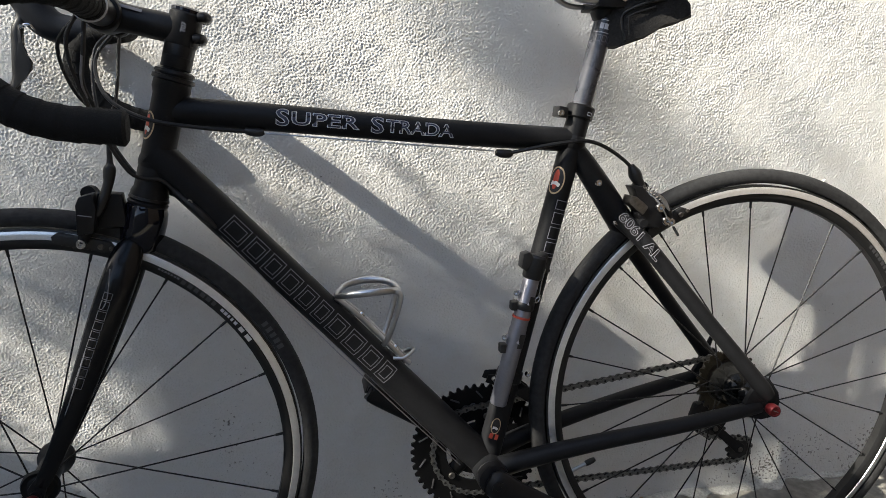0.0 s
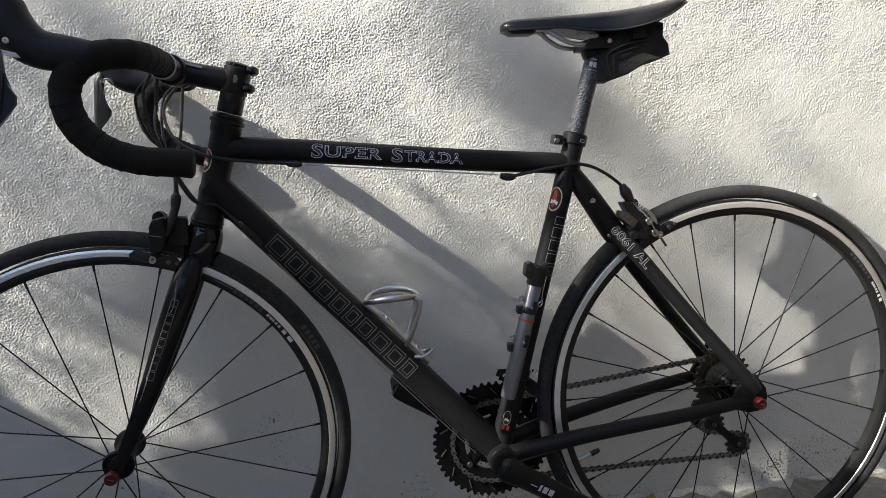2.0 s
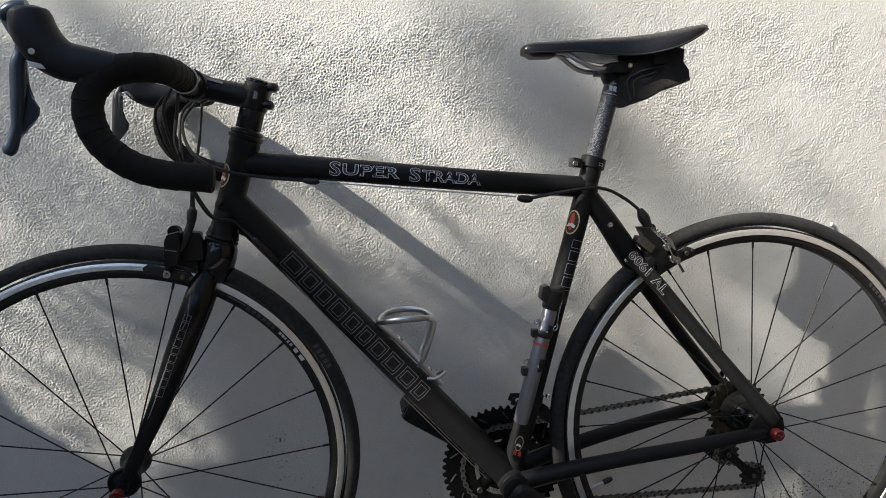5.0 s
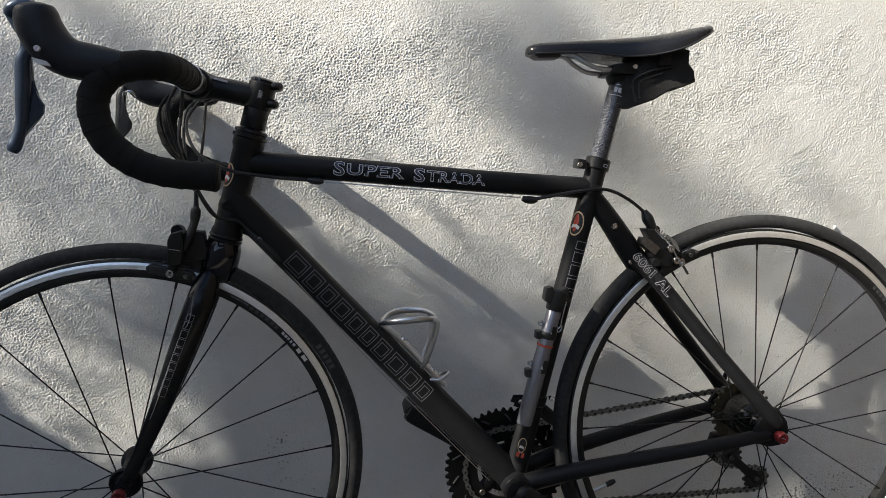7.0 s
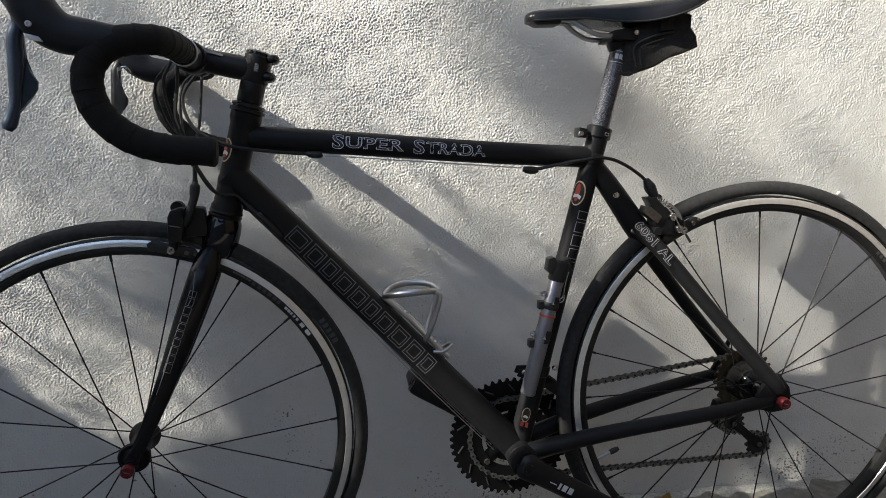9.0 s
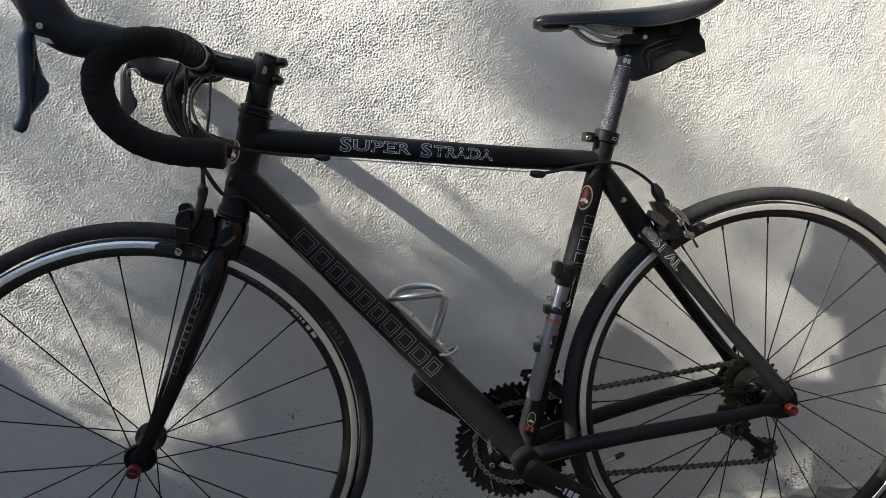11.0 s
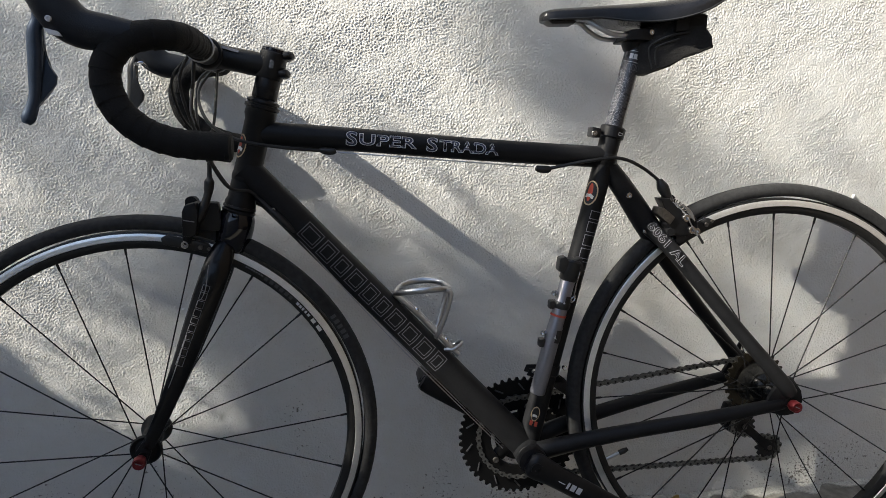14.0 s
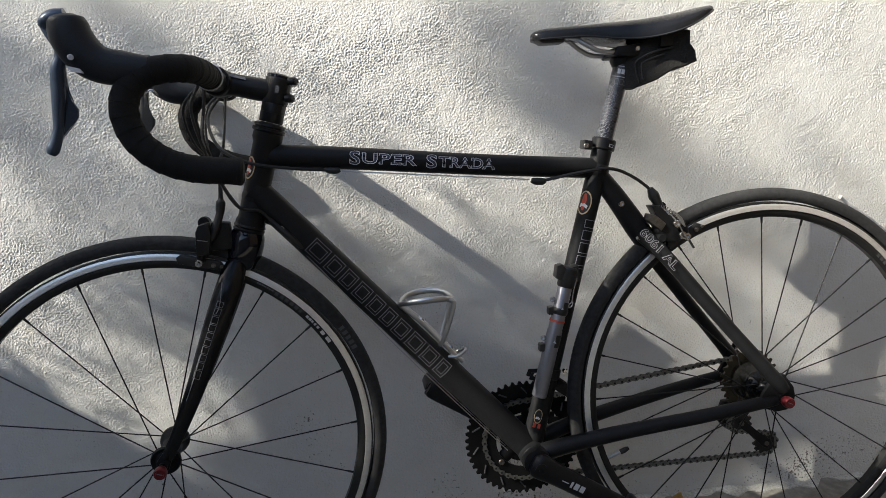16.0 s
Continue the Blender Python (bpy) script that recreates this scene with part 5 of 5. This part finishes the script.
build_pedal(left_end, -1, radians(62))
build_pedal(right_end, 1, radians(138), 0.35)
bm = bmesh.new()
bolt(bm, (right_end.x - 0.012, 0.0825, right_end.z - 0.004), 0.0050, 0.003)
part("pedal_bolt", bm, CHROME, bike, "polished pedal bolt")


def build_cassette():
    c = (0, 0, RAD)
    first = None
    for k, teeth in enumerate((25, 23, 21, 19, 17, 16, 15, 14, 13, 12)):
        y = 0.0225 + 0.0036 * k
        r = teeth * 0.0127 / (2 * math.pi)
        bm = bmesh.new()
        toothed(bm, c, y, y + 0.0017, teeth, r - 0.0035, r + 0.0028, 0.017 if k > 1 else 0.036)
        ob = part("cassette" if not first else "sprocket", bm, COG if k < 2 else STEEL, bike if not first else first, "stack of golden and grey steel sprockets" if not first else "")
        first = first or ob
    bm = bmesh.new()
    lathe(bm, [(0.020, 0.0185), (0.058, 0.0185), (0.060, 0.015)], c, 28)
    part("freehub", bm, STEEL, first)


build_cassette()


def chain_line():
    """The chain's loop as points of (x, y, z)."""
    pts = []
    n = 26
    cr, sr = 0.0695, 0.0385
    lower, upper = (0.045, 0.202), (-0.003, 0.245)
    for k in range(n + 1):
        a = radians(83 + 190 * k / n)
        pts.append((BB[0] + cr * math.cos(a), 0.0415, BB[2] + cr * math.sin(a)))
    for k in range(9):
        a = radians(-88 + 130 * k / 8)
        pts.append((lower[0] + 0.0215 * math.cos(a), 0.047, lower[1] + 0.0215 * math.sin(a)))
    for k in range(9):
        a = radians(-145 - 130 * k / 8)
        pts.append((upper[0] + 0.0215 * math.cos(a), 0.047, upper[1] + 0.0215 * math.sin(a)))
    for k in range(n + 1):
        a = radians(-60 + 157 * k / n)
        pts.append((sr * math.cos(a), 0.036, RAD + sr * math.sin(a)))
    return pts + pts[:1]


def build_chain():
    pts = [Vector(p) for p in chain_line()]
    seg = [(b - a).length for a, b in zip(pts, pts[1:])]
    total = sum(seg)
    count = int(total / 0.0127) // 2 * 2
    out = []
    for k in range(count):
        s = total * k / count
        i = 0
        while s > seg[i]:
            s -= seg[i]
            i += 1
        out.append(pts[i].lerp(pts[i + 1], s / seg[i]))
    bm, pins = bmesh.new(), bmesh.new()
    for k, (a, b) in enumerate(zip(out, out[1:] + out[:1])):
        t = (b - a).normalized()
        u = Vector((0, 1, 0)).cross(t).normalized()
        gap = 0.0030 if k % 2 else 0.0021
        for s in (-1, 1):
            ring = []
            for q, h in ((-0.0038, 0.0), (-0.0026, 0.0034), (0.0022, 0.0043), (0.5, 0.0021), (1, 0.0043), (1, -0.0043), (0.5, -0.0021), (0.0022, -0.0043), (-0.0026, -0.0034)):
                p = a + t * (q if abs(q) < 0.4 else q * 0.0127 + (0.0022 if q == 1 else 0)) + u * h
                ring.append(p)
            f0 = [bm.verts.new(p + Vector((0, gap * s, 0))) for p in ring]
            f1 = [bm.verts.new(p + Vector((0, (gap + 0.0009) * s, 0))) for p in ring]
            bm.faces.new(f0)
            bm.faces.new(f1)
            for i in range(len(ring)):
                j = (i + 1) % len(ring)
                bm.faces.new((f0[i], f0[j], f1[j], f1[i]))
        straight(pins, a - Vector((0, 0.0045, 0)), a + Vector((0, 0.0045, 0)), 0.0019, segs=8)
        straight(pins, a - Vector((0, 0.0020, 0)), a + Vector((0, 0.0020, 0)), 0.0036, segs=8)
    chain = part("chain", bm, CHAIN, bike, "oily steel bicycle chain", smooth=False)
    tagged(chain, kind="stuff")
    tagged(part("chain_core", pins, PLASTIC, chain, "greasy dark core of the chain", smooth=False), kind="stuff")


build_chain()


def build_derailleurs():
    # rear: body, cage of two plates, two jockey wheels
    bm = bmesh.new()
    tube(bm, [(0.004, 0.070, 0.322, 0.008), (0.008, 0.078, 0.303, 0.009), (0.000, 0.076, 0.282, 0.010), (-0.008, 0.066, 0.258, 0.011), (-0.006, 0.056, 0.246, 0.010)], 14, 5)
    plate(bm, [(-0.036, 0.262), (-0.038, 0.246), (-0.022, 0.229), (-0.004, 0.230), (0.010, 0.246), (0.004, 0.262), (-0.014, 0.284), (-0.028, 0.284)], 0.054, 0.070, 0.005)
    rd = part("rear_derailleur", bm, ANOD, bike, "black rear derailleur")
    for y in (0.0405, 0.0525):
        bm = bmesh.new()
        plate(bm, [(-0.010, 0.244), (-0.004, 0.251), (0.004, 0.250), (0.030, 0.224), (0.052, 0.209), (0.053, 0.198), (0.044, 0.193), (0.036, 0.198), (0.018, 0.218), (-0.004, 0.236)], y, y + 0.0016, 0.0006)
        part("cage_plate", bm, ANOD, rd)
    for c in ((0.045, 0.202), (-0.003, 0.245)):
        bm = bmesh.new()
        toothed(bm, (c[0], 0, c[1]), 0.0445, 0.0495, 11, 0.0175, 0.0225, 0.004)
        w = part("jockey_wheel", bm, PLASTIC, rd)
        bm = bmesh.new()
        bolt(bm, (c[0], 0.0405, c[1]), 0.0042, 0.002)
        part("jockey_bolt", bm, STEEL, w)
    # front: clamp band, arm, cage over the chainring
    bm = bmesh.new()
    collar(bm, seat_axis(0.386), seat_axis(0.402), [(0, 0.0172), (0.1, 0.0186), (0.9, 0.0186), (1, 0.0172)], 24)
    tube(bm, [(-0.355, 0.016, 0.393, 0.008), (-0.346, 0.030, 0.392, 0.009), (-0.340, 0.044, 0.384, 0.008)], 12, 4)
    fd = part("front_derailleur", bm, ANOD, bike, "black front derailleur")
    for y in (0.036, 0.056):
        bm = bmesh.new()
        plate(bm, [(-0.388, 0.371), (-0.383, 0.382), (-0.352, 0.380), (-0.318, 0.352), (-0.296, 0.322), (-0.304, 0.316), (-0.340, 0.346), (-0.372, 0.364)], y, y + 0.0018, 0.0006)
        part("cage_plate", bm, ANOD, fd)
    for p in ((-0.340, -0.012, 0.398), (-0.386, -0.004, 0.392)):
        bm = bmesh.new()
        bolt(bm, p, 0.0038, 0.006)
        part("bolt", bm, CHROME, fd, "polished bolt")


build_derailleurs()


# ---- bottle cage ----
def build_cage():
    t = Vector((0.150, 0, -0.1735)).normalized()
    n = Vector((-t.z, 0, t.x))
    n = n if n.z > 0 else -n
    o = Vector((-0.600, 0, 0.4955)) + n * 0.0255

    def at(s, h, y):
        p = o + t * s + n * h
        return (p.x, y, p.z)

    bm = bmesh.new()
    for y in (-0.010, 0.010):
        tube(bm, [(-0.5975, y * 0.5, 0.5290, 0.0038), (*at(0.020, 0.003, y), 0.0035), (*at(0.090, 0.003, y), 0.0035), (*at(0.112, 0.004, y), 0.0035)], 10, 4)
    cage = part("bottle_cage", bm, ALU, bike, "silver aluminium tube bottle cage")
    # the level hoop round the bottle's neck, of flattened tube
    bm = bmesh.new()
    rings = []
    for k in range(40):
        a = 2 * math.pi * k / 40
        c = Vector((-0.5550 - 0.0415 * math.cos(a), 0.0355 * math.sin(a), 0.5285 + 0.0020 * math.sin(a / 2) ** 2 + 0.0100 * abs(math.sin(a))))
        w = Vector((-math.cos(a), math.sin(a), 0))
        h = 0.0032 + 0.0016 * abs(math.sin(a)) ** 0.7
        rings.append([bm.verts.new(c + w * 0.0034 * math.cos(q) + Vector((0, 0, 1)) * h * math.sin(q)) for q in [2 * math.pi * j / 12 for j in range(12)]])
    for p, q in zip(rings, rings[1:] + rings[:1]):
        for j in range(12):
            bm.faces.new((p[j], p[(j + 1) % 12], q[(j + 1) % 12], q[j]))
    part("hoop", bm, ALU, cage, "polished rounded hoop")
    for s in (-1, 1):
        bm = bmesh.new()
        tube(bm, [(-0.524, 0.022 * s, 0.5350, 0.0036), (-0.5165, 0.022 * s, 0.5320, 0.0040), (-0.5155, 0.0215 * s, 0.5240, 0.0042), (-0.5225, 0.0200 * s, 0.5000, 0.0040), (-0.5330, 0.0160 * s, 0.4720, 0.0040), (-0.5390, 0.0110 * s, 0.4600, 0.0036)], 10, 5)
        part("side_arm", bm, ALU, cage)
    bm = bmesh.new()
    tube(bm, [(-0.527, -0.010, 0.4400, 0.0026), (-0.512, -0.012, 0.4400, 0.0026), (-0.500, -0.006, 0.4455, 0.0026), (-0.498, 0.0, 0.4470, 0.0026), (-0.500, 0.006, 0.4455, 0.0026), (-0.512, 0.012, 0.4400, 0.0026), (-0.527, 0.010, 0.4400, 0.0026)], 10, 5)
    part("foot_hook", bm, ALU, cage)
    for s in (0.018, 0.084):
        bm = bmesh.new()
        bolt(bm, at(s, 0.003, 0), 0.0045, 0.005, tuple(n))
        part("cage_bolt", bm, CHROME, cage)


build_cage()

# ---- pump clipped beside the seat tube ----
pump = thing("bicycle_pump", BIKE, "slim grey mini pump clipped to the bicycle's seat tube", "pump")


def pump_at(z, dx=0.0, y=-0.030):
    return (seat_axis(z)[0] - 0.018 + dx, y, z)


bm = bmesh.new()
collar(bm, pump_at(0.366), pump_at(0.542), [(0, 0.0100), (0.01, 0.0118), (0.60, 0.0118), (0.61, 0.0112), (0.99, 0.0112), (1, 0.0100)], 24)
part("barrel", bm, PUMP, pump, "grey metallic barrel")
bm = bmesh.new()
collar(bm, pump_at(0.540), pump_at(0.571), [(0, 0.0122), (0.08, 0.0136), (0.9, 0.0136), (1, 0.0110)], 24)
plate(bm, [(-0.350, 0.552), (-0.356, 0.558), (-0.353, 0.576), (-0.344, 0.578), (-0.336, 0.566)], -0.040, -0.022, 0.002)
plate(bm, [(-0.336, 0.542), (-0.338, 0.568), (-0.318, 0.574), (-0.314, 0.548)], -0.036, -0.014, 0.003)
part("pump_head", bm, PLASTIC, pump, "black pump head")
bm = bmesh.new()
collar(bm, pump_at(0.486), pump_at(0.489), [(0, 0.0121), (1, 0.0121)], 24)
part("red_band", bm, REDPRINT, pump, "thin red band")
for z in (0.498, 0.440):
    bm = bmesh.new()
    if z > 0.45:
        collar(bm, pump_at(z), pump_at(z + 0.010), [(0, 0.0122), (0.2, 0.0132), (0.8, 0.0132), (1, 0.0122)], 24)
    tube(bm, [(*pump_at(z + 0.007, 0.0, -0.028), 0.0065), (seat_axis(z)[0] - 0.004, -0.012, z + 0.007, 0.0065)], 10, 0)
    plate(bm, [(pump_at(z)[0] - 0.018, z + 0.001), (pump_at(z)[0] - 0.010, z), (pump_at(z)[0] - 0.008, z + 0.013), (pump_at(z)[0] - 0.017, z + 0.013)], -0.036, -0.022, 0.002)
    clip = part("clip", bm, PLASTIC, pump, "black plastic clip")
for z in (0.499, 0.448):
    bm = bmesh.new()
    n = 6
    pts = [(x, -0.006 + 0.012 * k / n, 0) for k in range(n + 1) for x in (0, 0.020)]
    wrapped(bm, (pts, [(2 * k, 2 * k + 1, 2 * k + 3, 2 * k + 2) for k in range(n)]), (pump_at(z)[0], z), (0.141, 0.495), 0.0120, spin=-0.55)
    lab = part("barrel_label", bm, PLASTIC, pump, "black printed label", smooth=False)
    lab.matrix_local = Matrix.Translation((0, -0.030, 0))
    bm = bmesh.new()
    wrapped(bm, ([(0.006, 0.0004, 0), (0.012, 0.0032, 0), (0.0075, 0.0052, 0), (0, -0.006, 0), (0, 0.006, 0)], [(0, 1, 2)]), (pump_at(z)[0], z), (0.141, 0.495), 0.0122, spin=-0.25)
    mark = part("label_mark", bm, BRIGHT, pump, "small pale printed mark", smooth=False)
    mark.matrix_local = Matrix.Translation((0, -0.030, 0))
for z in (0.522, 0.4615):
    bm = bmesh.new()
    bolt(bm, (pump_at(z)[0] - 0.0145, -0.030, z), 0.0044, 0.006, (-0.6, -0.8, 0.1))
    part("bolt", bm, CHROME, pump, "polished bolt")
bm = bmesh.new()
tube(bm, [(-0.322, -0.036, 0.553, 0.0010), (-0.328, -0.038, 0.535, 0.0010), (-0.332, -0.039, 0.518, 0.0010), (-0.337, -0.039, 0.513, 0.0010), (-0.336, -0.038, 0.508, 0.0010), (-0.331, -0.037, 0.511, 0.0010), (-0.3295, -0.036, 0.518, 0.0010)], 8, 5)
part("wire_hook", bm, CHROME, pump)

# ---- saddle bag ----
bag = thing("saddle_bag", BIKE, "black nylon wedge bag strapped under the bicycle's saddle", "bag")
bm = bmesh.new()
rng = random.Random(4)
outline = [(-0.234, 0.889), (-0.2345, 0.862), (-0.2360, 0.8385), (-0.212, 0.8385), (-0.187, 0.8465), (-0.160, 0.8600), (-0.142, 0.8640), (-0.1190, 0.8730), (-0.1220, 0.886), (-0.1310, 0.899), (-0.1290, 0.918), (-0.155, 0.924), (-0.190, 0.914), (-0.212, 0.903)]
rows = []
for y, k in ((-0.038, 0.90), (-0.030, 1.0), (0.0, 1.02), (0.030, 1.0), (0.038, 0.90)):
    cx, cz = -0.178, 0.883
    rows.append([bm.verts.new((cx + (x - cx) * k + rng.uniform(-1, 1) * 0.0012, y * min(1.0, max(0.28, (x + 0.246) / 0.042)) + rng.uniform(-1, 1) * 0.0015, cz + (z - cz) * k + rng.uniform(-1, 1) * 0.0012)) for x, z in outline])
for a, b in zip(rows, rows[1:]):
    for k in range(len(outline)):
        bm.faces.new((a[k], a[(k + 1) % len(outline)], b[(k + 1) % len(outline)], b[k]))
bm.faces.new(rows[0])
bm.faces.new(rows[-1])
part("bag_body", bm, CLOTH, bag)
bm = bmesh.new()
tube(bm, [(-0.212, -0.030, 0.845, 0.0016), (-0.216, -0.028, 0.866, 0.0016), (-0.213, -0.030, 0.878, 0.0016), (-0.190, -0.038, 0.888, 0.0016), (-0.160, -0.0385, 0.893, 0.0016)], 8, 5)
part("piping", bm, PLASTIC, bag)
bm = bmesh.new()
tube(bm, [(-0.208, -0.0335, 0.850, 0.0012), (-0.209, -0.0335, 0.868, 0.0012), (-0.205, -0.036, 0.875, 0.0012), (-0.175, -0.0385, 0.884, 0.0012)], 8, 5)
part("zip", bm, PLASTIC, bag)
bm = bmesh.new()
plate(bm, [(-0.182, 0.894), (-0.178, 0.925), (-0.160, 0.926), (-0.162, 0.896)], -0.040, -0.034, 0.001)
part("strap", bm, CLOTH, bag)


# ---- litter on the slab ----
def leaf(name, label, mat, place, size, lobes, curl, turn, tip):
    """A dry leaf with lobes, a midrib and a stalk, curled as it lies."""
    rng = random.Random(int(size * 1e4) + lobes)
    n = 48
    bm = bmesh.new()
    c = bm.verts.new((0, 0, 0))
    mid, rim = [], []
    for k in range(n):
        a = 2 * math.pi * k / n
        r = 0.34 + 0.30 * math.cos(a) * 0.6 + (0.46 * (1 - abs(math.sin(a * lobes / 2))) ** 1.4 if lobes else 0.1 * math.cos(2 * a)) + rng.uniform(-0.03, 0.03)
        x, y = r * math.cos(a) * size, r * math.sin(a) * size * (0.85 if lobes else 0.45)
        for f, ring in ((0.5, mid), (1.0, rim)):
            z = curl * size * (f * r) ** 2 * (1.2 + 0.8 * math.sin(3 * a)) + rng.uniform(-0.01, 0.01) * size
            ring.append(bm.verts.new((x * f * (1 - 0.25 * curl * f), y * f * (1 - 0.35 * curl * f * f), z + 0.10 * curl * size * math.sin(5 * a + lobes) * f)))
    for k in range(n):
        j = (k + 1) % n
        bm.faces.new((c, mid[k], mid[j]))
        bm.faces.new((mid[k], rim[k], rim[j], mid[j]))
    bmesh.ops.solidify(bm, geom=bm.faces[:], thickness=0.0006)
    m = Matrix.Translation(place) @ Matrix.Rotation(radians(turn), 4, "Z") @ Matrix.Rotation(radians(tip), 4, "Y")
    ob = thing(name, m, label, "leaf")
    part("blade", bm, mat, ob)
    bm = bmesh.new()
    tube(bm, [(-0.1 * size, 0, 0.002, 0.0011), (-0.5 * size, 0.02 * size, 0.006, 0.0010), (-0.95 * size, 0.10 * size, 0.004, 0.0008)], 6, 4)
    part("stalk", bm, TWIG, ob)
    return ob


leaf("dry_leaf", "curled brown lobed dry leaf standing against the wall's foot", DRYLEAF, (-0.858, -0.030, 0.014), 0.046, 7, 0.9, 100, -55)
leaf("dry_leaf", "pale curled dry leaf lying on the slab by the wall", PALELEAF, (-0.808, -0.050, 0.006), 0.046, 5, 0.5, 20, -4)
leaf("dry_leaf", "flat orange-brown dry leaf lying on the slab", DRYLEAF, (0.430, -0.200, 0.006), 0.060, 0, 0.3, 160, 0)
leaf("dry_leaf", "small yellow dry leaf lying at the wall's foot", YELLOWLEAF, (-0.075, -0.035, 0.012), 0.048, 0, 0.3, 5, 0)

twig = thing("twig", Matrix.Translation((-0.452, -0.036, 0.010)) @ Matrix.Rotation(radians(-6), 4, "Z"), "short dark forked twig lying on the slab", "twig")
bm = bmesh.new()
tube(bm, [(-0.020, 0.004, 0.004, 0.006), (0.0, 0.0, 0.004, 0.0055), (0.025, -0.004, 0.002, 0.004), (0.055, -0.001, 0.001, 0.0025)], 8, 4)
tube(bm, [(-0.004, 0.0, 0.004, 0.005), (0.004, 0.006, 0.014, 0.003), (0.010, 0.006, 0.020, 0.0015)], 8, 4)
part("stick", bm, TWIG, twig)


def limewash(x0, x1, width, seed):
    """A thin worn skin of limewash along the wall's foot, with a ragged edge."""
    rng = random.Random(seed)
    waves = [(rng.uniform(8, 110), rng.uniform(0, 6.3), rng.uniform(0.05, 0.16)) for _ in range(9)]
    n = int((x1 - x0) / 0.003)
    bm = bmesh.new()
    cols = []
    for k in range(n + 1):
        x = x0 + (x1 - x0) * k / n
        w = width * max(0.12, 0.62 + sum(a * math.sin(f * x + p) for f, p, a in waves)) * min(1, k / 6 + 0.1, (n - k) / 6 + 0.1)
        lip = 0.007 * (1 + 0.25 * math.sin(x * 37) + 0.2 * math.sin(x * 91 + 1))
        cols.append([bm.verts.new((x, -0.001 - w * q, lip * math.exp(-max(0, w * q - 0.001) / 0.014) - 0.002 + 0.0018 * up)) for q, up in ((0, 1), (0.35, 1), (0.7, 1), (0.95, 0.8), (1, -0.4))])
    for a, b in zip(cols, cols[1:]):
        for j in range(4):
            bm.faces.new((a[j], a[j + 1], b[j + 1], b[j]))
    tagged(part("limewash_splash", bm, LIME, None, "worn limewash splashed on the slab"), category="paint", kind="structure")


for k, (x0, x1, w) in enumerate(((-1.42, -0.58, 0.013), (-0.60, -0.10, 0.011), (-0.14, 0.30, 0.030), (0.28, 0.63, 0.018))):
    limewash(x0, x1, w, k)
